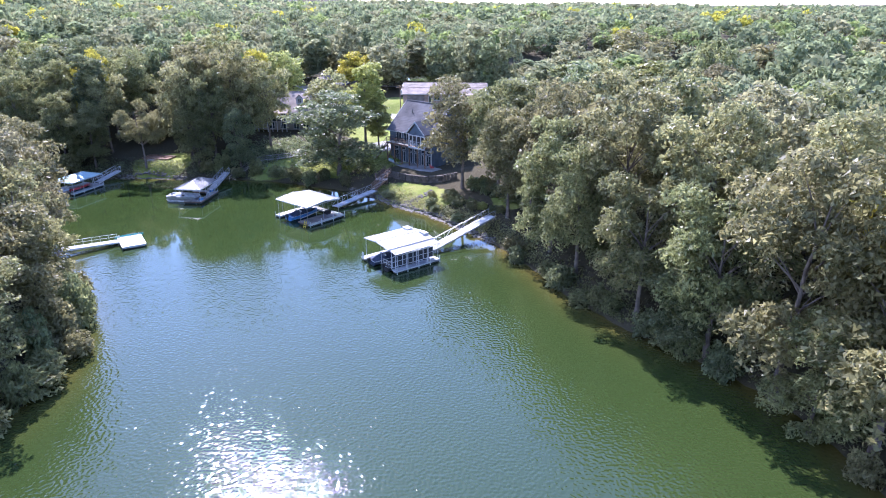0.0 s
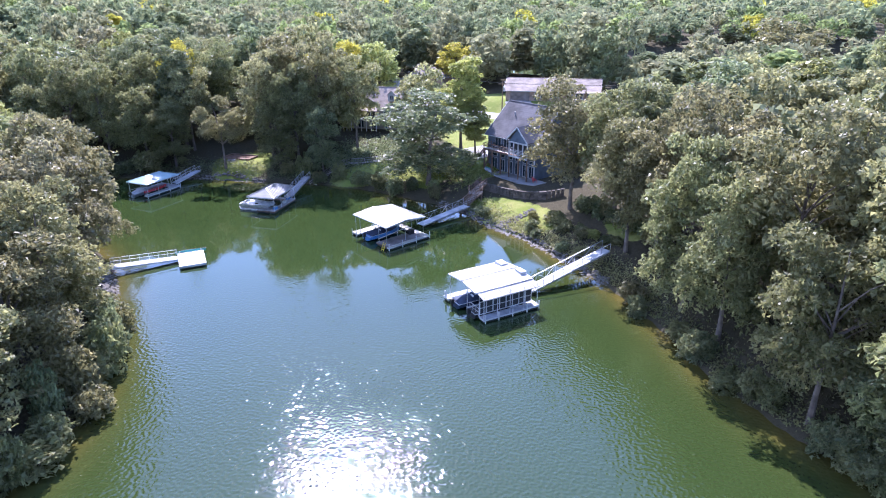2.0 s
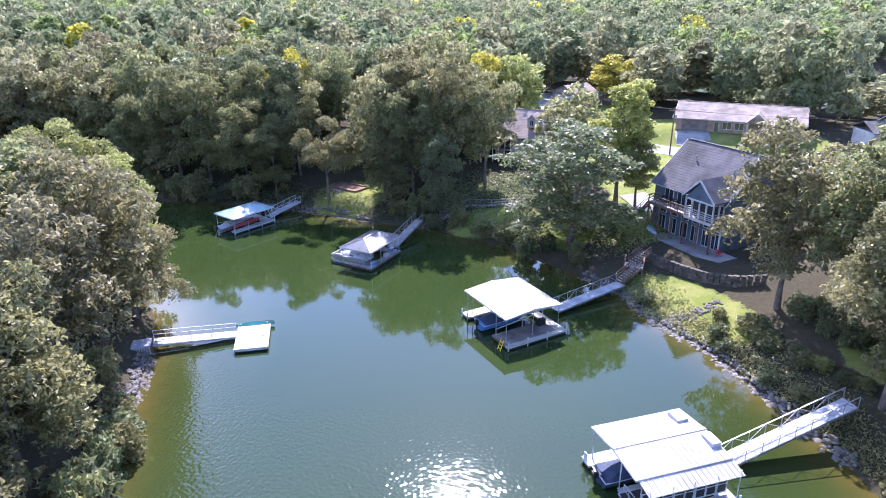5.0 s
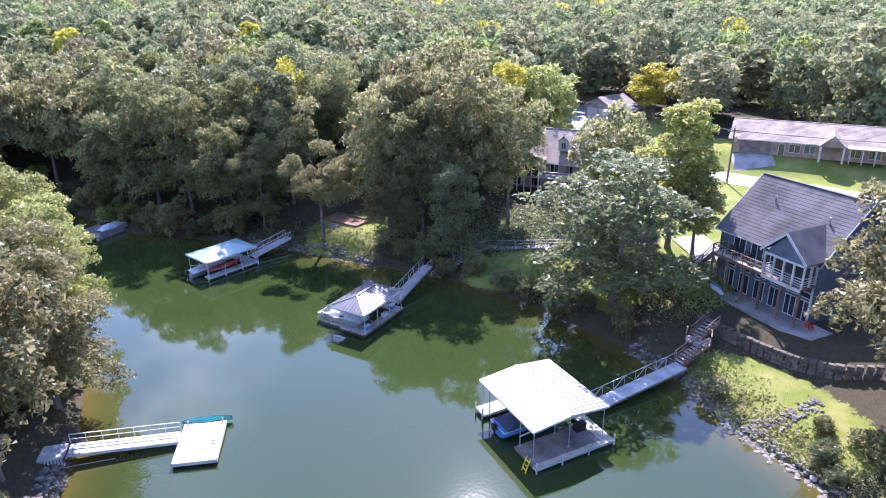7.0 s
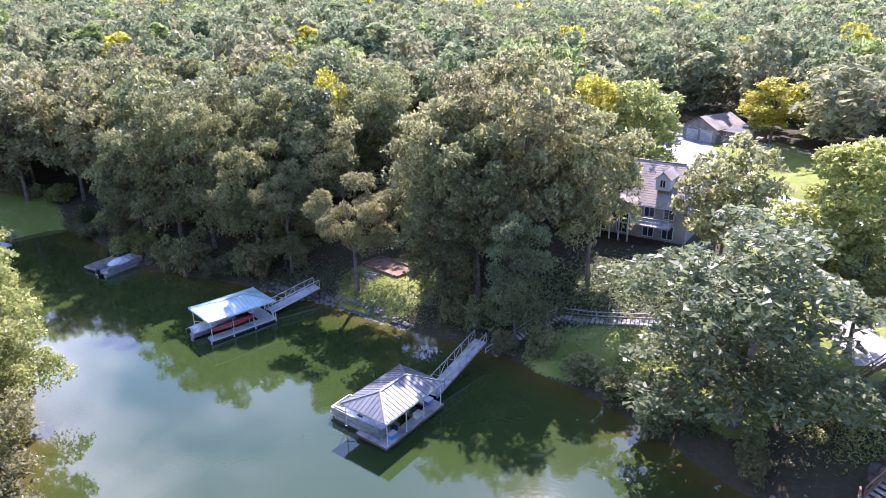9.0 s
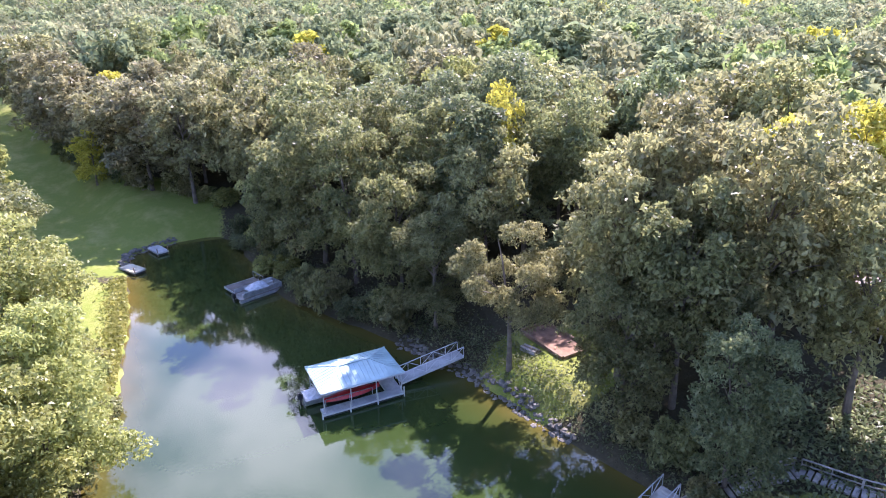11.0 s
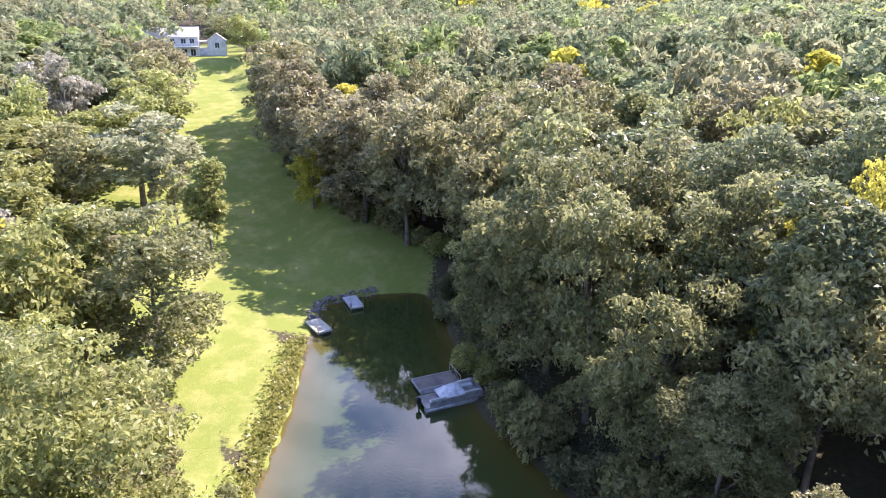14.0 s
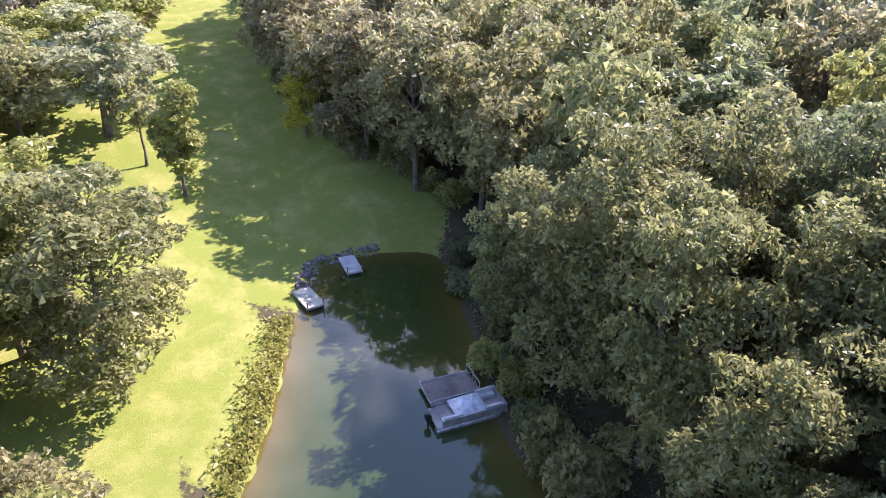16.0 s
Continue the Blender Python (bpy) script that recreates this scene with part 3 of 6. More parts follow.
def plant(x, y, top, r, kind="dome_a", colour="green", detail="", label=""):
    """A tree whose crown reaches the height top above the lake."""
    ob, h0, r0 = proto(kind, detail or ("fine" if near_walk(x, y) < 27 else "near" if near_walk(x, y) < 50 else "mid"))
    z = max(ground_z(x, y), -0.3)
    k = max(top - z, 1.2) / h0
    m = Matrix.LocRotScale((x, y, z), Euler((0, 0, tree_rng.uniform(0, math.tau))), (r / r0, r / r0, k))
    t = copy_thing(ob, m)
    t["label"] = label or LABELS[colour]
    t["category"] = "shrub" if detail == "bush" else "tree"
    for c in t.children:
        if c.name.startswith("crown"):
            c.material_slots[0].material = LEAF[colour]
    PLANTED.append((x, y, r))
    return t


# trees with a place of their own: x, y, height of the top, radius, kind, colour
OWN = [
    # wooded point on the near left shore
    (-61, 88, 24.5, 6.5, "dome_a", "olive"), (-57, 79.5, 22.5, 6.0, "dome_b", "rust"), (-66, 79, 25, 6.5, "dome_c", "green"), (-51, 71.5, 20.5, 5.8, "low_a", "olive"),
    (-60, 70, 23, 6.2, "dome_a", "rust"), (-47.5, 63.5, 18.5, 5.6, "low_b", "olive"), (-55, 60, 21, 6, "dome_a", "green"), (-46, 56, 16.5, 5.2, "low_a", "olive"), (-53, 50, 18, 6, "dome_b", "green"),
    (-71, 92, 24, 6, "col_a", "green"), (-50, 42, 17, 6, "dome_a", "olive"), (-66.5, 97, 20, 6.2, "low_b", "olive"), (-72.5, 100.5, 19, 6.0, "low_a", "lime"), (-79, 105.5, 20.5, 6.0, "low_b", "lime"), (-86, 106.5, 22, 6.2, "low_a", "lime"), (-93, 106, 16.5, 4.6, "low_b", "olive"), (-78, 95, 22, 6, "dome_b", "olive"),
    (-92, 101, 20, 5, "dome_b", "green"), (-88, 95, 21, 6, "dome_a", "olive"),
    # near right shore
    (37, 45.5, 25.5, 7.5, "low_b", "olive"), (33, 55, 26, 7.4, "low_a", "olive"), (29, 62.5, 22, 6.0, "low_b", "green"), (31.5, 72.5, 28, 7.2, "dome_a", "olive"), (23.5, 70.5, 21, 5.6, "low_b", "green"), (33.5, 49, 13, 4.6, "low_a", "green"), (27.5, 64.5, 12, 4.2, "low_a", "deep"),
    (24, 81.5, 27, 7.0, "dome_c", "olive"), (18.5, 83.5, 22.5, 5.4, "low_b", "green"), (16.0, 91, 22.5, 5.4, "low_a", "green"), (19, 98.5, 26.5, 6.6, "dome_b", "olive"), (14.2, 102, 22, 5.2, "dome_c", "olive"),
    (32, 92, 28.5, 6.8, "dome_a", "green"), (41, 60, 27.5, 7.5, "dome_c", "olive"), (40, 80, 28, 7, "dome_b", "rust"), (45, 52, 26, 7, "dome_b", "yellow"), (44, 34, 22, 7, "dome_a", "green"),
    (56, 196, 29.5, 9.5, "dome_b", "olive"), (75, 163, 28, 8.5, "dome_a", "olive"), (27, 112, 27, 6.5, "dome_a", "olive"),
    # by the blue house
    (-28.5, 158.5, 22, 5.2, "dome_b", "olive"),
    (9.8, 115.5, 25.5, 6.4, "dome_a", "green"), (3.4, 122.0, 24.5, 6.8, "dome_b", "olive"), (10.8, 105.5, 21, 5.6, "dome_c", "olive"), (14, 116, 24, 6.5, "dome_c", "green"), (-23, 136.2, 20, 9.2, "low_a", "deep"), (-18.6, 150, 25, 5.4, "col_a", "bright"), (-15.4, 148.5, 17, 3.4, "col_b", "lime"),
    # far shore
    (-46, 142.5, 15.5, 3.8, "low_a", "deep"), (-53, 147, 24, 5.5, "dome_a", "green"), (-49.5, 153, 29, 6.5, "dome_b", "olive"), (-58, 153, 28, 6.3, "dome_c", "olive"), (-42, 154, 25, 5.5, "dome_a", "olive"), (-56, 144, 17, 4.2, "low_b", "green"),
    (-67.5, 142.4, 18.5, 5.2, "open_b", "olive"), (-79, 151, 24, 5.2, "dome_a", "olive"), (-82, 161, 25, 6, "dome_b", "green"), (-82, 153, 27, 5.5, "col_a", "deep"), (-79.5, 143.5, 15.5, 4.4, "low_a", "green"),
    (-86.5, 144.5, 20.5, 4.8, "low_b", "green"), (-91, 154, 25.5, 5.5, "dome_a", "green"), (-94.5, 143.5, 24, 5.4, "low_a", "green"), (-104, 153, 26, 6.2, "dome_b", "green"), (-97, 160, 28, 6.2, "dome_a", "deep"), (-88.5, 165, 29.5, 6.2, "dome_c", "deep"),
    (-102.5, 144, 25, 6.2, "low_a", "green"), (-111, 143, 21, 5.0, "low_b", "green"), (-115, 150, 26, 6, "dome_c", "green"), (-114, 141.5, 14.5, 3.4, "low_a", "green"), (-124, 148, 24, 6, "dome_b", "olive"), (-129, 156, 28, 6.5, "dome_a", "green"),
    (-141, 142, 24.5, 6.6, "dome_c", "rust"), (-134, 148, 24, 5.8, "dome_b", "olive"), (-150, 138, 24.5, 6.6, "low_a", "rust"), (-158.5, 135.8, 24, 6.2, "dome_b", "rust"), (-160, 131.6, 15.5, 3.2, "low_a", "yellow"), (-168, 134.2, 26, 6.4, "low_b", "rust"), (-178.5, 132.8, 28.5, 6.6, "low_a", "rust"),
    (-190, 132.2, 29.5, 6.8, "low_b", "rust"), (-203, 132.6, 31, 7.2, "low_a", "olive"), (-218, 133.5, 32, 7.5, "low_b", "olive"), (-156, 147, 25, 6, "dome_a", "rust"), (-168, 147, 26, 6, "dome_c", "rust"),
    (-190, 151, 34, 7, "dome_b", "green"), (-84, 156, 27, 4.5, "dome_b", "yellow"),
    (-58.8, 147.6, 26.5, 5.8, "dome_a", "olive"), (-72.5, 158.5, 12, 4.5, "low_a", "green"), (-69, 165, 17, 5, "low_b", "olive"), (-79, 164, 27, 5.5, "dome_b", "green"),
    (-30, 222, 22, 5.5, "dome_a", "yellow"), (-24, 232, 24, 6, "col_a", "lime"),
    # lawn trees in the cove
    (-116.5, 109, 19.8, 6.9, "low_a", "green"), (-168, 105, 24, 11.5, "open_b", "pale"), (-158.6, 110, 17, 4.2, "open_a", "pale"), (-150, 114.6, 17.5, 3.6, "col_a", "lime"), (-131, 93.5, 17, 5.5, "open_a", "grey"), (-196, 91, 29, 7, "open_a", "grey"),
    (-104, 99, 16, 5.0, "dome_a", "lime"), (-142, 98, 15, 5.0, "low_b", "lime"), (-186, 103, 23, 7, "dome_b", "lime"), (-201, 107, 26, 7.2, "dome_a", "lime"), (-216, 106, 28, 7.5, "dome_c", "olive"), (-236, 108, 30, 7.5, "low_a", "rust"), (-256, 102.5, 32, 7, "low_b", "rust"),
    (-281, 92, 34, 6.5, "dome_a", "olive"), (-292, 133.5, 36, 5.5, "dome_b", "lime"), (-318, 104, 38, 7, "low_a", "deep"), (-320, 128, 36, 7, "dome_a", "green"),
]
for row in OWN:
    plant(*row)

# places that stay open: centre, radii, turn
CLEAR = [(-70.5, 158, 4.5, 11, 20), (-75, 170, 4, 8, 20), (-2, 138, 14, 11, -40), (-9, 124, 10, 6, -35), (-20, 160, 10, 16, 0), (-4, 184, 34, 24, 0), (-36, 205, 14, 26, 35), (-42, 222, 10, 8, 0), (-41, 170, 8, 8, 0), (-64.5, 146, 6.5, 7, 0), (-130, 122, 34, 11, 8), (-190, 121, 46, 9, 0), (-280, 124, 70, 12, 0), (-335, 118, 26, 16, 0), (-28, 141, 12, 5, 20),
         (-152, 108, 18, 10, 0), (-33, 152, 6, 10, 0), (42, 196, 18, 14, 0), (62, 190, 14, 12, 0), (-112, 112, 12, 8, 15), (3, 112, 8, 6, -50)]


def open_spots(px, py, r):
    """Which of the spots are on dry land and outside the clearings."""
    ok = np.minimum(shore_distance(px, py, SHORE), shore_distance(px, py, FAR_ARM)) > 3.5
    for cx, cy, rx, ry, turn in CLEAR:
        ok &= ellipse(px, py, cx, cy, rx + r * 0.5, ry + r * 0.5, turn) > 1
    return ok


COLOURS, SHARES = ("green", "deep", "olive", "rust", "lime", "yellow"), (30, 18, 28, 13, 8, 3)
WOODS_V, WOODS_T = [], []
woods_rng = np.random.default_rng(31)


def fill(count, x0, x1, y0, y1, lo, hi, detail, gap=0.62, shares=SHARES):
    """Scatters woodland trees where nothing else stands; the far ones go into the joined woods."""
    n = count * 30
    xs, ys, rs = woods_rng.uniform(x0, x1, n), woods_rng.uniform(y0, y1, n), woods_rng.uniform(4.6, 7.0, n)
    ok, zs = open_spots(xs, ys, rs), height(xs, ys)
    made = 0
    for x, y, r, z in zip(xs[ok], ys[ok], rs[ok], zs[ok]):
        if made == count:
            break
        if any((x - px) ** 2 + (y - py) ** 2 < (gap * (r + pr)) ** 2 for px, py, pr in PLANTED):
            continue
        made += 1
        if detail == "far":
            ob, h0, r0 = proto(tree_rng.choice(("low_a", "low_b", "dome_a", "col_b")), "far")
            me = [c for c in ob.children if c.name.startswith("crown")][0].data
            co = np.empty(len(me.vertices) * 3, np.float32)
            me.vertices.foreach_get("co", co)
            a = woods_rng.uniform(0, math.tau)
            co = co.reshape(-1, 3) * np.array([r / r0, r / r0, woods_rng.uniform(lo, hi) / h0])
            c, s = math.cos(a), math.sin(a)
            WOODS_V.append(np.stack([co[:, 0] * c - co[:, 1] * s + x, co[:, 0] * s + co[:, 1] * c + y, co[:, 2] + z], 1))
            WOODS_T.append(np.full(len(co), woods_rng.random(), np.float32))
            PLANTED.append((x, y, r))
        else:
            plant(x, y, z + tree_rng.uniform(lo, hi), r, tree_rng.choice(("dome_a", "dome_b", "dome_c", "col_a", "col_b", "dome_a")), tree_rng.choices(COLOURS, shares)[0], detail)


fill(46, -125, -44, 146, 186, 17, 22, "mid")
fill(26, 14, 60, 30, 150, 17, 22, "mid")
fill(22, -120, -62, 60, 100, 17, 22, "mid")
fill(26, -185, -112, 74, 102, 13, 19, "mid", shares=(18, 0, 20, 0, 62, 0))
fill(34, -174, -118, 138, 178, 16, 22, "mid", shares=(24, 14, 28, 30, 4, 2))
fill(34, -206, -172, 134, 210, 17, 24, "far")
fill(50, -172, -118, 174, 210, 17, 24, "far")
fill(80, -206, -124, 204, 292, 17, 24, "far")
fill(90, -260, -96, 30, 104, 14, 20, "far")
fill(120, -130, 20, 180, 300, 16, 23, "far")
fill(70, 20, 125, 90, 190, 15, 21, "far")
fill(60, 20, 125, 190, 285, 7, 12, "far")
fill(40, 40, 125, 200, 285, 7, 11, "far", .5)
fill(40, 30, 170, 412, 470, 14, 19, "far")

# undergrowth down to the water
UNDER = [([(37, 25), (36, 42), (34.5, 52), (30, 60.5), (22, 70), (17, 79), (13.5, 88), (10.3, 95)], 3.4, 0.55), ([(-18, 131), (-34, 138), (-46, 141), (-57, 141.5)], 3.0, .6), ([(-82, 141), (-101, 138), (-117, 141), (-129, 143)], 2.2, .7),
         ([(-88, 109), (-75, 102.5), (-67, 97)], 2.4, .8), ([(-56, 84), (-49, 76), (-45, 69), (-42, 62), (-42, 55), (-44, 46), (-48, 30)], 2.2, .8), ([(-14, 127.5), (-9, 121.5), (-2, 115.5), (4, 107.5), (9, 100)], 5.0, .3), ([(-90, 112), (-97, 114.4)], 3.5, .4), ([(-2, 120), (4, 113.5), (10, 107)], 1.5, .35), ([(5, 122), (12, 112), (16, 104)], 2.0, .5),
         ([(-135, 146), (-160, 134.5), (-185, 131)], 3.5, .7)]
for line, gap, size in UNDER:
    for (ax, ay), (bx, by) in zip(line, line[1:]):
        L = math.hypot(bx - ax, by - ay)
        nx, ny = (by - ay) / L, -(bx - ax) / L
        for i in range(max(1, int(L / gap))):
            k = (i + tree_rng.random()) / max(1, int(L / gap))
            off = tree_rng.uniform(-1.0, 1.0) * min(1.6, size * 2)
            x, y = ax + (bx - ax) * k + nx * off, ay + (by - ay) * k + ny * off
            hgt = tree_rng.uniform(2.2, 5.5) * size * 1.3
            plant(x, y, max(ground_z(x, y), 0) + hgt, tree_rng.uniform(1.6, 2.9) * (size * .8 + .25), tree_rng.choice(("bush_a", "bush_b")), tree_rng.choices(("green", "deep", "olive", "lime"), (4, 4, 3, 1))[0], "bush", "leafy shrub crowding the bank above the water")


def weeds(name, label, line, width, count, tall, colour, size=.22):
    """Rank grass and weeds in a ragged strip along a bank."""
    rng = np.random.default_rng(len(line) * 7 + count)
    pts = np.array(line, float)
    seg = rng.integers(0, len(pts) - 1, count)
    k = rng.random((count, 1))
    step = pts[seg + 1] - pts[seg]
    side = np.stack([-step[:, 1], step[:, 0]], 1) / np.linalg.norm(step, axis=1)[:, None]
    xy = pts[seg] + step * k + side * rng.normal(0, width / 2, (count, 1))
    xy = xy[shore_distance(xy[:, 0], xy[:, 1], SHORE) > .05]
    count = len(xy)
    z = height(xy[:, 0], xy[:, 1])
    lump = .35 + .65 * (np.sin(xy[:, 0] * 1.9) * np.cos(xy[:, 1] * 2.3) * .5 + .5)
    c = np.stack([xy[:, 0], xy[:, 1], np.maximum(z, 0) + rng.random(count) ** 1.5 * tall * lump + .04], 1)
    v = leaf_quads(rng, c, np.tile([0, 0, .8], (count, 1)), size, 1.6)
    tagged(part(name, quads_mesh(name, v, np.arange(len(v)).reshape(-1, 3)), LEAF[colour]), label, "plants", kind="stuff")


weeds("bank_weeds", "rank weeds along the lawn's water edge", [(-87, 109.4), (-92.8, 113.2), (-103.7, 117.3), (-109.2, 119.5), (-115.2, 121.2), (-122, 123.4)], 2.0, 9000, .8, "bright", .3)
weeds("slope_weeds", "scattered weeds on the slope above the rocks", [(-14, 127.5), (-9, 121.5), (-2, 115.8), (4, 108), (9, 100.5), (13, 93)], 3.2, 9000, .5, "olive")
weeds("yard_weeds", "tufts of tall grass on the shaded yard", [(-34, 140), (-28, 142), (-22, 143), (-16, 140), (-12, 136)], 5.0, 7000, .35, "lime")
weeds("shade_weeds", "low plants under the trees above the water", [(-46, 142), (-59, 142.5), (-72, 143.5), (-82, 143), (-101, 139.6), (-117, 142.5), (-131, 144)], 3.5, 12000, .7, "deep")
weeds("right_bank_weeds", "low plants on the shaded right-hand bank", [(36, 45), (31, 61), (23, 70.5), (18, 79.5), (14, 89), (10, 97)], 3.0, 7000, .7, "green")


weeds("hill_weeds", "low plants on the shaded hillside", [(-46, 148), (-40, 152), (-34, 156), (-27, 158)], 8.0, 9000, .6, "deep", .3)


def far_woods():
    """The woods beyond, too many to count: lumpy crowns of leaf clumps over the hills."""
    rng = np.random.default_rng(77)
    spots, dist = [], 150.0
    while dist < 1050:
        cell = 9 + dist * .018
        for ang in np.arange(-52, 108, math.degrees(cell / dist)):
            a, d = radians(ang + rng.uniform(-.4, .4) * math.degrees(cell / dist)), dist + rng.uniform(-.45, .45) * cell
            spots.append((-50 - d * math.sin(a), 100 + d * math.cos(a), d, cell))
        dist += cell
    spots = np.array(spots)
    x, y = spots[:, 0], spots[:, 1]
    ok = open_spots(x, y, np.full(len(x), 5.0)) & ~((x > -205) & (x < 125) & (y < 290)) & ~((x > -262) & (x < -95) & (y < 106))
    for (px, py, d, cell), z in zip(spots[ok], height(x, y)[ok]):
        r, h, k = cell * rng.uniform(.42, .62), rng.uniform(13, 19), 8
        u = rng.normal(0, 1, (k, 3))
        u /= np.linalg.norm(u, axis=1)[:, None]
        u[:, 2] = np.abs(u[:, 2])
        lob = np.concatenate([u * np.array([r * .62, r * .62, h * .38]) + np.array([px, py, z + h * .48]), rng.uniform(.3, .48, (k, 1)) * r], 1)
        near = d < 380
        pts, nrm = crown_points(rng, lob, 290 if near else 110, 0.4, 0.2)
        v = leaf_quads(rng, pts, nrm + np.array([0, 0, .4]), (1.05 if near else 1.95) * r / 6, 1.3)
        WOODS_V.append(v)
        WOODS_T.append(np.full(len(v), rng.random(), np.float32))
    v = np.concatenate(WOODS_V)
    me = quads_mesh("far_woods", v, np.arange(len(v)).reshape(-1, 3))
    me.attributes.new("species", 'FLOAT', 'POINT').data.foreach_set("value", np.concatenate(WOODS_T))
    tagged(part("far_woods", me, HAZY_FAR_LEAF), "dense mixed broadleaf woods over the distant hills", "woods", kind="stuff")


# distance haze is put into the leaf colour: paler, greyer than near trees
HAZY_FAR_LEAF = leaf_material("leaves_distant_woods_hazed", (0.155, 0.168, 0.098), (0.36, 0.365, 0.205), 0.5, 0.0)
for n in HAZY_FAR_LEAF.node_tree.nodes:
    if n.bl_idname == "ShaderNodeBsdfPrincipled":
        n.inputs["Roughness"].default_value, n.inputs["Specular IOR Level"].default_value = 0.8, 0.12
fn, fl = HAZY_FAR_LEAF.node_tree.nodes, HAZY_FAR_LEAF.node_tree.links
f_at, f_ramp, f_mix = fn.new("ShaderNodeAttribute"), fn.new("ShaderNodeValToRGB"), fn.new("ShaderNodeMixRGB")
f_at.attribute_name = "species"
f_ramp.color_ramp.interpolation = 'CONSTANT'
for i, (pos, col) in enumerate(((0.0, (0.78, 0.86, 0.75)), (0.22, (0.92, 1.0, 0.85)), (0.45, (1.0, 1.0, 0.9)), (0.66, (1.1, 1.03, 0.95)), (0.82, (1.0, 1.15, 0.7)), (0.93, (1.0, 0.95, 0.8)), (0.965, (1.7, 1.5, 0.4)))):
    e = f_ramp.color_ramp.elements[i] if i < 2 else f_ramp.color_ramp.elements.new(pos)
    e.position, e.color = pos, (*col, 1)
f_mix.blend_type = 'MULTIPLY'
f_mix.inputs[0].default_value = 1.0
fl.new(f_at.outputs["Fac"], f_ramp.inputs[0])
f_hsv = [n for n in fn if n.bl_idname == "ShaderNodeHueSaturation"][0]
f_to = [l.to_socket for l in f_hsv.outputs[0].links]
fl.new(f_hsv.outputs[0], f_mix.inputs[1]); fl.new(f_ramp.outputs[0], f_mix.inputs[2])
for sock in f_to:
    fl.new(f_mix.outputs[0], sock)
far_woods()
for ob, h0, r0 in list(PROTOS.values()):
    for c in (*ob.children_recursive, ob):
        bpy.data.objects.remove(c)

# ---- docks and boats ----
def metal_roof(parent, x0, x1, y0, y1, eave, rise, mat, hip=0.0, along="x", overhang_lip=0.14):
    """A ribbed sheet roof: gable (hip=0) or hipped, with the ridge along x or y, a fascia and a ridge cap."""
    sw = (lambda p: p) if along == "x" else (lambda p: (p[1], p[0], p[2]))
    if along == "y":
        x0, x1, y0, y1 = y0, y1, x0, x1
    ym = (y0 + y1) / 2
    r0, r1 = (x0 + hip, ym, eave + rise), (x1 - hip, ym, eave + rise)
    panes = [[(x0, y0, eave), (x1, y0, eave), r1, r0], [(x1, y1, eave), (x0, y1, eave), r0, r1], [(x0, y1, eave), (x0, y0, eave), r0], [(x1, y0, eave), (x1, y1, eave), r1]]
    if not hip:
        panes = panes[:2]
    for p in panes:
        part("roof_panel", Shape().slab([sw(q) for q in p], 0.05), mat, parent)
    ribs = Shape()
    k = x0 + 0.3
    while k < x1 - 0.1:
        # a rib ends where a hip cuts it
        f = 1.0
        if hip:
            f = min(1.0, (k - x0) / hip, (x1 - k) / hip)
        for ya in (y0, y1):
            yb = ya + (ym - ya) * f
            ribs.beam(sw((k, ya, eave + 0.015)), sw((k, yb, eave + rise * f + 0.015)), 0.04, 0.055)
        k += 0.46
    if hip:
        k = y0 + 0.3
        while k < y1 - 0.1:
            f = 1 - abs(k - ym) / (ym - y0)
            ribs.beam(sw((x0, k, eave + 0.015)), sw((x0 + hip * f, k, eave + rise * f + 0.015)), 0.05, 0.05)
            ribs.beam(sw((x1, k, eave + 0.015)), sw((x1 - hip * f, k, eave + rise * f + 0.015)), 0.05, 0.05)
            k += 0.46
    part("roof_ribs", ribs, mat, parent)
    cap = Shape().beam(sw((r0[0], ym, r0[2] + 0.03)), sw((r1[0], ym, r1[2] + 0.03)), 0.28, 0.05)
    if hip:
        for c, r in (((x0, y0), r0), ((x0, y1), r0), ((x1, y0), r1), ((x1, y1), r1)):
            cap.beam(sw((c[0], c[1], eave + 0.03)), sw((r[0], r[1], r[2] + 0.03)), 0.16, 0.05)
    part("ridge_cap", cap, mat, parent)
    for a, b in (((x0, y0), (x1, y0)), ((x1, y0), (x1, y1)), ((x1, y1), (x0, y1)), ((x0, y1), (x0, y0))):
        if not hip and a[0] == b[0]:
            part("fascia", Shape().beam(sw((a[0], a[1], eave - .1)), sw((a[0], ym, eave + rise - .1)), .05, overhang_lip).beam(sw((a[0], ym, eave + rise - .1)), sw((a[0], b[1], eave - .1)), .05, overhang_lip), WHITE, parent)
        else:
            part("fascia", Shape().beam(sw((*a, eave - 0.1)), sw((*b, eave - 0.1)), 0.05, overhang_lip), WHITE, parent)


def decking(parent, x0, x1, y0, y1, mat, z=0.5, board=0.3, along="x", name="decking"):
    """Boards with open joints on bearers, over black floats."""
    s = Shape()
    if along == "x":
        k = y0
        while k < y1 - 0.02:
            s.box(x0, x1, k, min(k + board - 0.02, y1), z - 0.04, z)
            k += board
    else:
        k = x0
        while k < x1 - 0.02:
            s.box(k, min(k + board - 0.02, x1), y0, y1, z - 0.04, z)
            k += board
    d = part(name, s, mat, parent)
    part("deck_frame", Shape().box(x0 + .02, x1 - .02, y0 + .02, y1 - .02, z - 0.24, z - 0.045), WHITE if mat in (DECK_WHITE, DECK_CREAM) else WOOD, parent)
    part("float", Shape().box(x0 + .15, x1 - .15, y0 + .15, y1 - .15, -0.25, z - 0.245), FLOATS, parent)
    return d


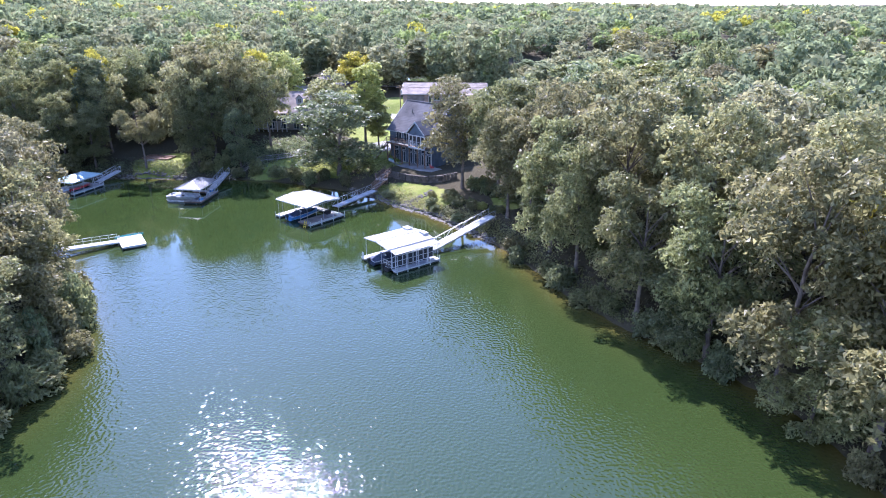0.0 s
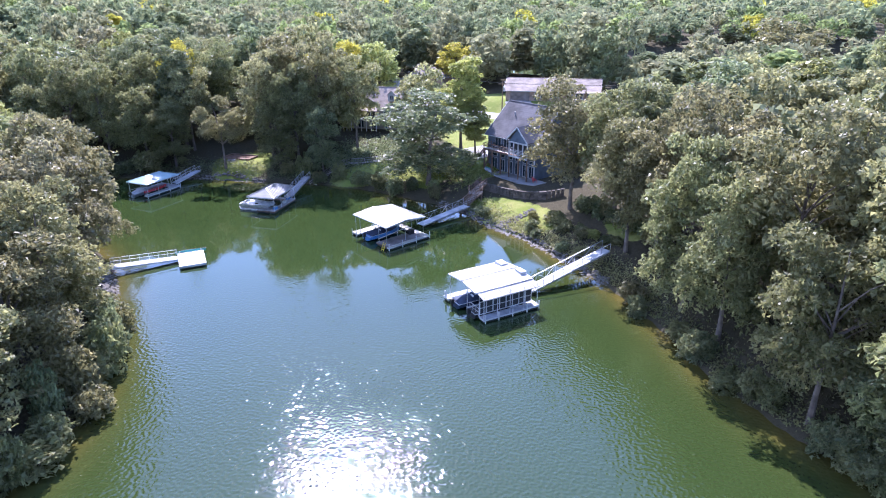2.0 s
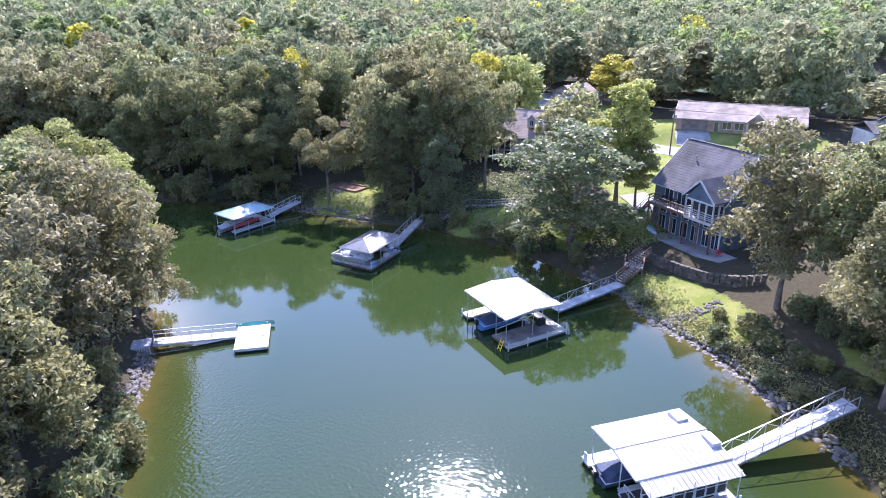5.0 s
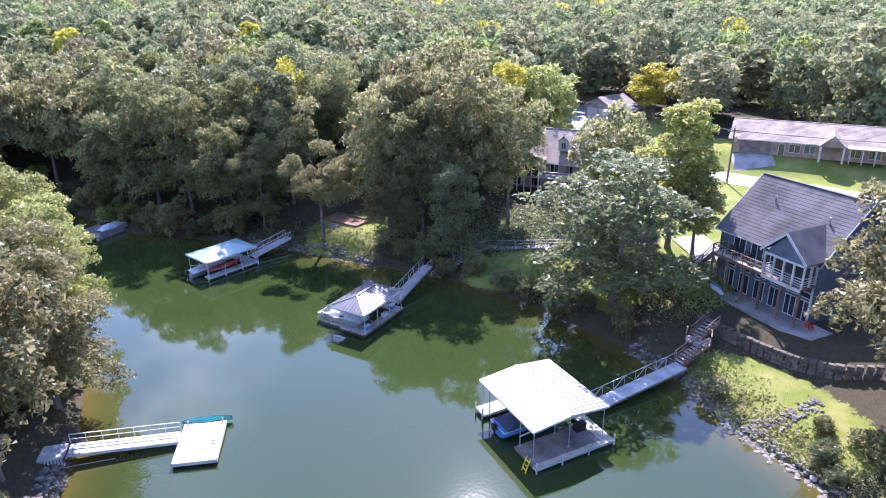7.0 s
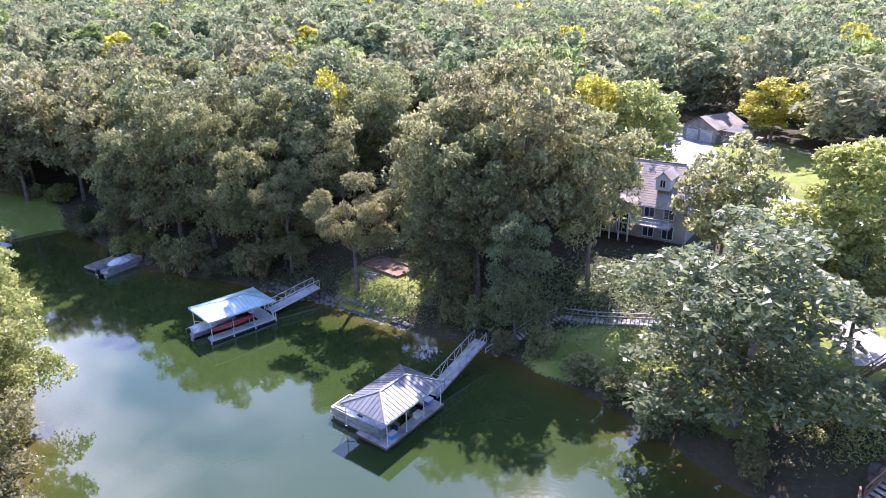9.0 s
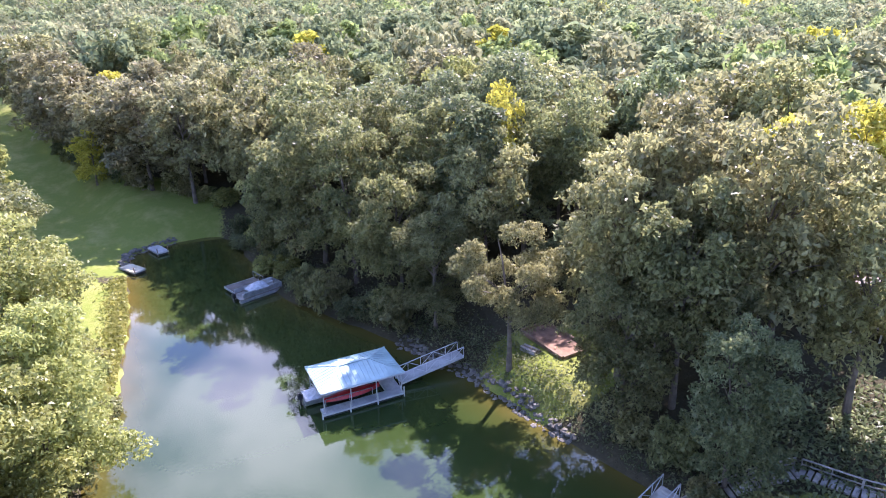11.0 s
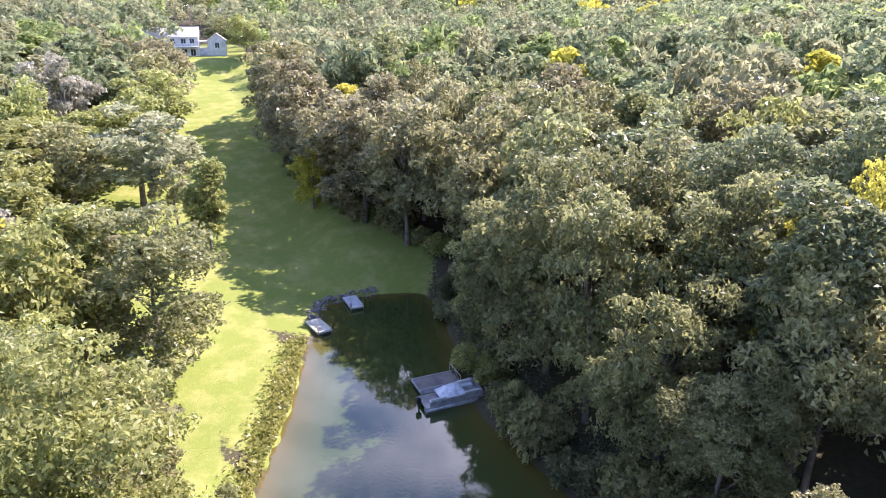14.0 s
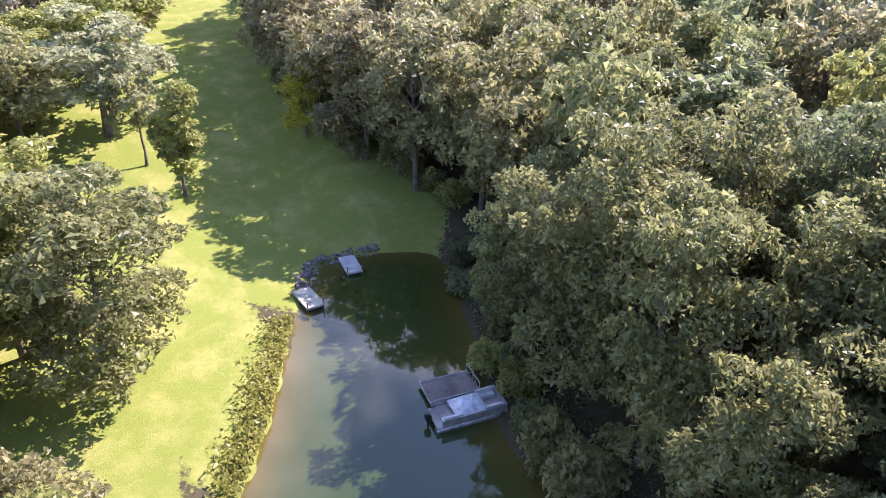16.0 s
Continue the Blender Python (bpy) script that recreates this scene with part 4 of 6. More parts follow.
def posts(parent, spots, z0, z1, mat=GALV, r=0.05, name="post"):
    for x, y in spots:
        part(name, Shape().tube((x, y, z0), (x, y, z1), r, n=6).box(x - .09, x + .09, y - .09, y + .09, z0, z0 + .03), mat, parent)


def rail(parent, p, q, n, h, mat, cross=True, mid=True, w=0.05):
    """A railing from p to q: posts, top rail, mid rail and lattice braces."""
    p, q = Vector(p), Vector(q)
    up = Vector((0, 0, h))
    part("top_rail", Shape().beam(p + up, q + up, w * 1.5, w), mat, parent)
    if mid:
        part("mid_rail", Shape().beam(p + up * .5, q + up * .5, w, w), mat, parent)
    for i in range(n + 1):
        a = p.lerp(q, i / n)
        part("rail_post", Shape().beam(a, a + up, w, w), mat, parent)
        if cross and i < n:
            b = p.lerp(q, (i + 1) / n)
            part("brace", Shape().beam(a + (up if i % 2 else up * 0), b + (up * 0 if i % 2 else up), w * .8, w * .8), mat, parent)


def gangway(p, q, width, label, deck=DECK_WHITE, steel=GALV, sides=(1, -1), panels=6, h=1.0, cross=True, mid=False):
    p, q = Vector(p), Vector(q)
    d = q - p
    g = thing("gangway", Matrix.LocRotScale(p, Vector((d.x, d.y, 0)).to_track_quat('X', 'Z'), None), label, "gangway", "gangways to the docks")
    L = Vector((d.x, d.y)).length
    s, n = Shape(), int(L / 0.3)
    for i in range(n):
        a, b = L * i / n, L * (i + 1) / n - 0.02
        za, zb = d.z * a / L, d.z * b / L
        s.slab([(a, -width / 2, za), (b, -width / 2, zb), (b, width / 2, zb), (a, width / 2, za)], 0.04)
    part("decking", s, deck, g)
    for y in (-width / 2, width / 2):
        part("stringer", Shape().beam((0, y, -0.14), (L, y, d.z - 0.14), 0.08, 0.2), steel, g)
    for side in sides:
        y = side * width / 2
        rail(g, (0, y, 0), (L, y, d.z), panels, h, steel, cross, mid)
    return g


def hull_mesh(length, beam, depth, rake=0.35, n=9):
    """A boat's hull: sections that narrow to the bow, with a flat bottom and a rounded bilge."""
    v, f = [], []
    for i in range(n):
        k = i / (n - 1)
        w = beam / 2 * (1 - max(0, (k - 0.45) / 0.55) ** 2.2 * 0.94)
        x = k * length
        keel = depth * max(0, (k - 0.6) / 0.4) ** 2 * rake
        sheer = 0.10 * k * k
        v += [(x, -w, depth + sheer), (x, -w * .86, depth * .35 + keel), (x, -w * .35, keel), (x, w * .35, keel), (x, w * .86, depth * .35 + keel), (x, w, depth + sheer)]
    for i in range(n - 1):
        for j in range(5):
            a = i * 6 + j
            f.append((a, a + 6, a + 7, a + 1))
        f.append((i * 6 + 5, i * 6 + 11, i * 6 + 6, i * 6))
    f += [(0, 1, 2, 3, 4, 5), tuple(range((n - 1) * 6 + 5, (n - 1) * 6 - 1, -1))]
    return Shape().add(v, f)


def outboard(parent, x, y, z):
    o = part("outboard_motor", Shape().box(x - .55, x - .1, y - .2, y + .2, z + .25, z + .75).box(x - .5, x - .2, y - .13, y + .13, z + .7, z + .85), BLACK, parent, "black outboard motor")
    part("motor_leg", Shape().beam((x - .3, y, z + .3), (x - .3, y, z - .5), .16, .1).box(x - .6, x - .1, y - .05, y + .05, z - .5, z - .4), BLACK, o)


def motor_boat(m, label, hull, top, cover, length=6.2, beam=2.2):
    b = thing("motor_boat", m, label, "boat")
    part("hull", hull_mesh(length, beam, 0.85), hull, b)
    part("gunwale", Shape().beam((0, -beam / 2, .87), (length * .55, -beam / 2, .9), .09, .06).beam((0, beam / 2, .87), (length * .55, beam / 2, .9), .09, .06).beam((0, -beam / 2, .87), (0, beam / 2, .87), .09, .06), top, b)
    part("windscreen", Shape().slab([(length * .5, -beam * .36, 1.35), (length * .58, -beam * .36, .95), (length * .58, beam * .36, .95), (length * .5, beam * .36, 1.35)], .03), GLASS, b)
    for y in (-.45, .45):
        s = part("boat_seat", Shape().box(length * .36, length * .46, y - .28, y + .28, .88, 1.1), top, b)
        part("seat_back", Shape().box(length * .34, length * .37, y - .28, y + .28, 1.1, 1.45), top, s)
    if cover:
        n = 7
        v, f = [], []
        for i in range(n):
            k = i / (n - 1)
            x = length * (0.05 + .9 * k)
            w = beam / 2 * (1 - max(0, (k - 0.45) / 0.55) ** 2.2 * .85) * 1.02
            z = 1.0 + .45 * math.sin(math.pi * min(1, k * 1.1)) ** .7
            v += [(x, -w, .92), (x, -w * .5, z - .1), (x, 0, z), (x, w * .5, z - .1), (x, w, .92)]
        for i in range(n - 1):
            for j in range(4):
                f.append((i * 5 + j, i * 5 + j + 5, i * 5 + j + 6, i * 5 + j + 1))
        part("boat_cover", Shape().add(v, f), cover, b, "stretched canvas boat cover")
    outboard(b, 0, 0, .5)
    return b


def pontoon_boat(m, label, length=6.4, beam=2.4, cover=None, start=.3, span=.8):
    b = thing("pontoon_boat", m, label, "boat")
    for y in (-beam * .38, beam * .38):
        part("pontoon", Shape().tube((0, y, .1), (length - .7, y, .1), .3, n=10).tube((length - .7, y, .1), (length, y, .22), .3, .06, n=10), SILVER, b)
    part("boat_deck", Shape().box(0, length, -beam / 2, beam / 2, .42, .52), DECK, b)
    for a, c in (((0.4, -beam / 2), (length - .2, -beam / 2)), ((0.4, beam / 2), (length - .2, beam / 2)), ((length - .2, -beam / 2), (length - .2, beam / 2))):
        part("fence_panel", Shape().beam((*a, .85), (*c, .85), .04, .5), SILVER, b)
        part("fence_rail", Shape().beam((*a, 1.15), (*c, 1.15), .05, .05), GALV, b)
    for x0, x1, y0, y1 in ((.6, 2.2, -beam / 2 + .1, -beam / 2 + .7), (length - 2.0, length - .5, -beam / 2 + .1, -beam / 2 + .7), (length - 2, length - .5, beam / 2 - .7, beam / 2 - .1)):
        s = part("bench", Shape().box(x0, x1, y0, y1, .53, .9), WHITE, b)
        part("bench_back", Shape().box(x0, x1, y0 if y0 < 0 else y1 - .12, y0 + .12 if y0 < 0 else y1, .9, 1.3), WHITE, s)
    part("helm_console", Shape().box(2.6, 3.2, .2, .9, .53, 1.35), BLACK, b)
    outboard(b, 0, 0, .35)
    if cover:
        rng = np.random.default_rng(3)
        n, w = 9, 6
        v, f = [], []
        for i in range(n):
            for j in range(w):
                e = math.sin(math.pi * i / (n - 1)) * math.sin(math.pi * j / (w - 1))
                v.append((start + (length * span) * i / (n - 1), -beam / 2 * .95 + beam * .95 * j / (w - 1), .95 + .75 * e ** .6 + rng.uniform(-.07, .07)))
        for i in range(n - 1):
            for j in range(w - 1):
                f.append((i * w + j, (i + 1) * w + j, (i + 1) * w + j + 1, i * w + j + 1))
        part("boat_cover", Shape().add(v, f), cover, b, "crumpled silvery boat cover")
    return b


def canoe(m, label, mat, length=4.6, beam=.95, overturned=False):
    b = thing("canoe", m, label, "canoe")
    s, n = Shape(), 13
    v, f = [], []
    for i in range(n):
        k = i / (n - 1) * 2 - 1
        w = beam / 2 * (1 - abs(k) ** 2.3) + .02
        z = .12 * abs(k) ** 3
        x = k * length / 2
        v += [(x, -w, .38 + z), (x, -w * .75, .1 + z * .6), (x, 0, z * .4), (x, w * .75, .1 + z * .6), (x, w, .38 + z)]
    for i in range(n - 1):
        for j in range(4):
            f.append((i * 5 + j, i * 5 + j + 5, i * 5 + j + 6, i * 5 + j + 1))
    if overturned:
        v = [(x, y, .55 - z) for x, y, z in v]
    part("hull", s.add(v, f), mat, b)
    rim = Shape()
    for i in range(n - 1):
        for j in (0, 4):
            rim.beam(v[i * 5 + j], v[(i + 1) * 5 + j], .05, .04)
    part("gunwale", rim, BLACK, b)
    return b


def cleat_posts(parent, spots, z=.5):
    for x, y in spots:
        part("mooring_post", Shape().tube((x, y, -.2), (x, y, z + .55), .07, n=8).tube((x, y, z + .55), (x, y, z + .6), .09, .05, n=8), WHITE, parent)


# white-roofed dock by the near right shore
d4 = thing("boat_dock", pose(-6.35, 91.45, 0, 0, 0, 38.5), "white-roofed floating boat dock with latticed side", "dock", "covered boat docks")
metal_roof(d4, -4.15, 4.15, -2.5, 4.1, 3.55, 0.35, WHITE_ROOF, along="x")
part("skirt_roof", Shape().slab([(-3.9, -3.95, 3.1), (4.2, -3.95, 3.1), (4.2, -2.4, 3.45), (-3.9, -2.4, 3.45)], .06), WHITE_ROOF, d4, "lower sloping roof strip")
for i in range(18):
    part("skirt_rib", Shape().beam((-3.75 + i * .45, -3.95, 3.12), (-3.75 + i * .45, -2.4, 3.47), .05, .05), WHITE_ROOF, d4)
part("roof_hatch", Shape().box(2.6, 3.6, 2.2, 3.6, 3.6, 4.0), WHITE, d4)
part("roof_hatch", Shape().box(3.3, 4.1, -1.2, .2, 3.6, 4.05), WHITE, d4)
decking(d4, -3.8, 4.3, -3.85, -2.75, DECK_WHITE)
decking(d4, -4.7, 4.3, 3.1, 4.4, DECK_WHITE)
decking(d4, 3.0, 4.3, -2.75, 3.1, DECK_WHITE, along="y")
decking(d4, -3.8, 3.0, -.55, .15, DECK_WHITE)
posts(d4, [(x, -3.7) for x in (-3.7, -1.8, 0, 2, 4)] + [(-3.7, -2.65), (-3.7, .1), (-3.9, 3.95), (0, 3.95), (4.0, 3.95), (4.0, 0)], .5, 3.45, WHITE)
for i in range(8):
    xa, xb = -3.65 + i * .94, -2.76 + i * .94
    p4 = part("side_panel", Shape().beam((xa, -2.72, .7), (xb, -2.72, .7), .05, .1).beam((xa, -2.72, 2.3), (xb, -2.72, 2.3), .05, .1).beam((xa, -2.72, 1.5), (xb, -2.72, 1.5), .05, .07).beam((xa, -2.72, .7), (xa, -2.72, 2.3), .07, .07).beam((xb, -2.72, .7), (xb, -2.72, 2.3), .07, .07), WHITE, d4)
    part("panel_glazing", Shape().box(xa + .06, xb - .06, -2.71, -2.69, .75, 2.25), SCREEN, p4)
rail(d4, (-3.75, -2.65, .5), (-3.75, -.6, .5), 3, 1.0, WHITE, False)
cleat_posts(d4, [(-3.6, -3.9), (-1.7, -3.9), (.3, -3.9), (2.4, -3.9), (4.25, -3.8)])
part("ladder", Shape().box(-4.8, -4.72, 3.4, 3.8, .55, 1.5), WHITE, d4, "white slatted ladder")
motor_boat(pose(-6.35, 91.45, -.12, 0, 0, 38.5) @ pose(-4.6, 1.7, 0), "motor boat under a navy canvas cover in the slip", NAVY, WHITE, NAVY, 6.4, 2.3)
motor_boat(pose(-6.35, 91.45, -.12, 0, 0, 38.5) @ pose(-4.2, -1.6, 0), "open motor boat with black outboard in the slip", BLACK, WHITE, None, 5.8, 2.0)
gangway((-2.0, 95.1, .62), (8.0, 104.0, 3.2), 1.5, "long white-decked steel truss gangway to the bank", DECK_WHITE, GALV, (1, -1), 8, 1.05)

# big white dock with a swimming platform
d3 = thing("boat_dock", pose(-25.0, 113.25, 0, 0, 0, 50.9), "white ribbed-roof boat dock with weathered swim platform", "dock", "covered boat docks")
metal_roof(d3, -3.9, 3.85, -4.4, 4.35, 3.45, 0.38, WHITE_ROOF, along="y")
decking(d3, -4.1, 2.9, -4.7, -2.0, DECK_DARK, along="y", board=.28)
decking(d3, -4.1, 4.0, -5.25, -4.72, DECK_CREAM, name="border_boards")
decking(d3, 2.92, 4.0, -4.7, 4.5, DECK_CREAM, along="y")
decking(d3, -4.2, 2.9, 3.0, 4.5, DECK_CREAM)
posts(d3, [(x, y) for y in (-4.1, 4.1) for x in (-3.6, 0, 3.6)] + [(-3.6, -2.1), (3.6, -1.2), (3.6, 1.6), (-3.6, 2.9), (0, -2.1)], .5, 3.4)
part("cross_beam", Shape().beam((-3.6, -4.1, 3.3), (3.6, -4.1, 3.3), .08, .16).beam((-3.6, 4.1, 3.3), (3.6, 4.1, 3.3), .08, .16).beam((3.6, -4.1, 3.3), (3.6, 4.1, 3.3), .08, .16), GALV, d3)
cleat_posts(d3, [(-4.0, -5.2), (-1.5, -5.3), (1.2, -5.3), (4.0, -5.2), (-4.2, 3.2), (-4.2, 4.4)])
lad = part("swim_ladder", Shape().beam((-4.3, -4.7, 1.2), (-4.9, -4.7, -.4), .07, .07).beam((-4.3, -4.2, 1.2), (-4.9, -4.2, -.4), .07, .07), YELLOW, d3, "yellow swim ladder")
for i in range(4):
    part("rung", Shape().beam((-4.4 - i * .13, -4.7, .9 - i * .35), (-4.4 - i * .13, -4.2, .9 - i * .35), .08, .05), YELLOW, lad)
motor_boat(pose(-25.0, 113.25, -.1, 0, 0, 50.9) @ pose(-4.3, .4, .25), "raised motor boat on a lift with blue hull stripe", BLUE, WHITE, NAVY, 6.6, 2.3)
part("lift_arm", Shape().beam((-3, -1.1, .5), (2.4, -1.1, 1.0), .08, .12).beam((-3, 1.9, .5), (2.4, 1.9, 1.0), .08, .12), WHITE, d3)
storage = thing("storage_box", pose(-25.0, 113.25, .5, 0, 0, 50.9) @ pose(2.2, -2.7, .005), "black storage box on the dock", "box")
part("box_body", Shape().box(-.5, .5, -.3, .3, 0, .6), BLACK, storage)
part("lid", Shape().box(-.53, .53, -.33, .33, .6, .68), BLACK, storage)
gangway((-20.9, 117.4, .62), (-14.3, 126.6, 1.25), 1.5, "galvanised truss gangway with pale deck boards", DECK_WHITE, GALV, (1,), 8, 1.05)

# dark hip-roofed dock
d2 = thing("boat_dock", pose(-49.8, 124.95, 0, 0, 0, 84), "grey hip-roofed boat dock in dappled shade", "dock", "covered boat docks")
metal_roof(d2, -4.0, 4.0, -2.65, 2.65, 2.9, 1.0, GREY_ROOF, hip=2.3)
decking(d2, -4.0, 4.0, -2.6, -1.5, DECK, along="y")
decking(d2, 2.8, 4.0, -1.5, 2.6, DECK)
decking(d2, -4.0, -3.5, -1.5, 1.0, DECK, along="y")
posts(d2, [(x, y) for y in (-2.45, 2.4) for x in (-3.7, -1.2, 1.2, 3.7)], .5, 2.9, WHITE)
rail(d2, (-3.7, 2.4, 1.2), (-1.2, 2.4, 1.2), 1, 1.5, GALV, True, False)
pontoon_boat(pose(-49.8, 124.95, 0, 0, 0, 84) @ pose(-1.9, -1.3, 0, 0, 0, 90), "pontoon boat with a silvery cover nosing out of its slip", cover=SHEET)
for x, y, mat, what in ((-2.6, -2.0, BLUE, "blue cooler on the dock boards"), (1.0, -1.9, WHITE, "white storage chest on the dock boards"), (3.2, -1.4, BLUE, "blue tub on the dock boards")):
    c = thing("cooler", pose(-49.8, 124.95, .5, 0, 0, 84) @ pose(x, y, .005), what, "cooler")
    part("cooler_body", Shape().box(-.4, .4, -.25, .25, 0, .4), mat, c)
    part("lid", Shape().box(-.42, .42, -.27, .27, .4, .48), WHITE, c)
gangway((-48.6, 129.2, .62), (-48.2, 138.6, 2.0), 1.4, "shaded grey truss gangway up to the bank", DECK, GALV, (1, -1), 7, 1.05)

# pale teal dock
d1 = thing("boat_dock", pose(-76.6, 130.75, 0, 0, 0, 74), "pale teal hip-roofed boat dock with white decks", "dock", "covered boat docks")
metal_roof(d1, -4.1, 4.1, -2.35, 3.0, 2.75, 0.85, TEAL_ROOF, hip=2.6)
decking(d1, -4.0, 4.0, -2.25, -1.2, DECK_WHITE, along="y")
decking(d1, 2.5, 4.0, -1.2, 2.9, DECK_WHITE)
decking(d1, -4.0, 2.5, 2.1, 2.9, DECK_WHITE, along="y")
posts(d1, [(x, y) for y in (-2.1, 2.75) for x in (-3.8, -1.2, 1.3, 3.8)] + [(3.8, 0)], .5, 2.75, WHITE)
part("cross_brace", Shape().beam((-3.8, -2.1, 2.5), (-3.8, 2.75, 1.0), .06, .06), WHITE, d1)
part("cross_brace", Shape().beam((3.8, -2.1, .6), (3.8, -.4, 2.6), .06, .06), WHITE, d1)
cleat_posts(d1, [(-4.05, -2.25), (-1.4, -2.3), (1.3, -2.3), (4.0, -2.25)])
rail(d1, (-3.4, -1.1, .5), (1.2, -1.1, .5), 2, .7, GALV, False, False)
canoe(pose(-76.6, 130.75, .55, 0, 0, 74) @ pose(-.6, -.45, 0, 0, 0, 2), "red boat slung under the dock roof", RED, 5.6, 1.3, True)
motor_boat(pose(-76.6, 130.75, -.12, 0, 0, 74) @ pose(-4.9, 1.1, 0), "grey motor boat moored under the teal roof", SILVER, WHITE, SHEET, 5.4, 1.9)
gangway((-75.3, 134.8, .62), (-73.7, 141.8, 1.5), 1.3, "white truss gangway with handrails", DECK_WHITE, WHITE, (1, -1), 5, 1.0)

# open floating platform
fd = thing("floating_platform", pose(-51.25, 98.95, 0, 0, 0, 33), "bare white floating swim platform", "dock")
decking(fd, -1.75, 1.75, -2.75, 2.6, DECK_WHITE, board=.45)
part("edge_trim", Shape().box(-1.8, 1.8, -2.83, -2.76, .2, .52).box(-1.83, -1.76, -2.8, 2.6, .2, .52).box(1.76, 1.83, -2.8, 2.6, .2, .52), WHITE, fd)
cleat_posts(fd, [(-1.5, 2.5), (1.5, 2.5)], .3)
for x, y in ((1.2, -.6), (1.1, -.2)):
    part("cleat", Shape().box(x - .12, x + .12, y - .05, y + .05, .5, .6), GALV, fd)
canoe(pose(-51.25, 98.95, .15, 0, 0, 33) @ pose(.05, 3.05, 0), "teal canoe moored along the white platform", TEAL, 4.4, .9)
gangway((-53.2, 98.6, .58), (-60.0, 93.1, 1.1), 1.5, "white floating gangway with a plain rail", DECK_WHITE, WHITE, (-1,), 7, .95, False, True)
land = thing("landing", pose(-60.9, 92.4, 1.0, 0, 0, 39), "white slatted landing at the stony bank", "landing")
part("landing_deck", Shape().box(-1.4, .9, -1, 1, -.1, .05), DECK_WHITE, land)
for i in range(9):
    part("slat", Shape().box(-1.3 + i * .25, -1.15 + i * .25, -1.08, -1.02, -1.2, .0), WHITE, land)
rope = thing("mooring_rope", Matrix.Identity(4), "taut pale mooring rope to the bank", "rope")
part("strand", Shape().tube((-61.2, 90.4, .3), (-56.6, 94.6, .12), .03, n=5), DECK_CREAM, rope)

# cove: pontoon boat on its small dock, two little jetties
sd = thing("small_dock", pose(-107.9, 134.2, 0, 0, 0, 2), "low brown-decked dock under the trees", "dock")
decking(sd, -1.5, 1.4, -1.8, 2.6, DECK_DARK, .5, along="y")
part("edge_trim", Shape().box(-1.56, 1.46, -1.87, -1.81, .3, .53).box(-1.57, -1.51, -1.8, 2.6, .3, .53), DECK_WHITE, sd)
rail(sd, (-1.4, 2.4, .5), (1.3, 2.4, .5), 2, 1.0, GALV, True, False)
pontoon_boat(pose(-104.9, 131.9, 0, 0, 0, 93), "grey pontoon boat with a crumpled clear cover over its benches", 6.2, 2.4, SHEET, 1.7, .45)
for x, y, w, l, a, mat, label in ((-130.2, 131.1, 1.8, 3.6, 94, DECK_WHITE, "little white jetty at the head of the cove"), (-124.9, 125.6, 1.9, 3.7, 105, DECK_CREAM, "little tan jetty beside the lawn edge")):
    j = thing("jetty", pose(x, y, 0, 0, 0, a), label, "jetty", "small jetties")
    decking(j, -w / 2, w / 2, -l / 2, l / 2, mat, .55, .3, "x")
    posts(j, [(-w / 2 + .1, -l / 2 + .1), (w / 2 - .1, -l / 2 + .1), (w / 2 - .1, l / 2 - .1)], -.4, 1.2, WOOD, .07)

# ---- houses ----
def window(parent, x, y, z, w, h, bars=1, transom=0.0, face="y"):
    """A framed window or glazed door on a wall that faces -y."""
    f = .09
    s = Shape().box(x, x + w, y - .07, y + .02, z, z + f).box(x, x + w, y - .07, y + .02, z + h - f, z + h)
    for i in range(bars + 2):
        k = x + (w - f) * i / (bars + 1)
        s.box(k, k + f, y - .065, y + .02, z + f, z + h - f)
    if transom:
        s.box(x + f, x + w - f, y - .06, y + .02, z + transom, z + transom + f)
    wd = part("window", s, WHITE, parent)
    for i in range(bars + 1):
        a, b = x + (w - f) * i / (bars + 1) + f, x + (w - f) * (i + 1) / (bars + 1)
        part("pane", Shape().box(a, b, y - .03, y - .015, z + f, z + h - f), GLASS, wd)
    return wd


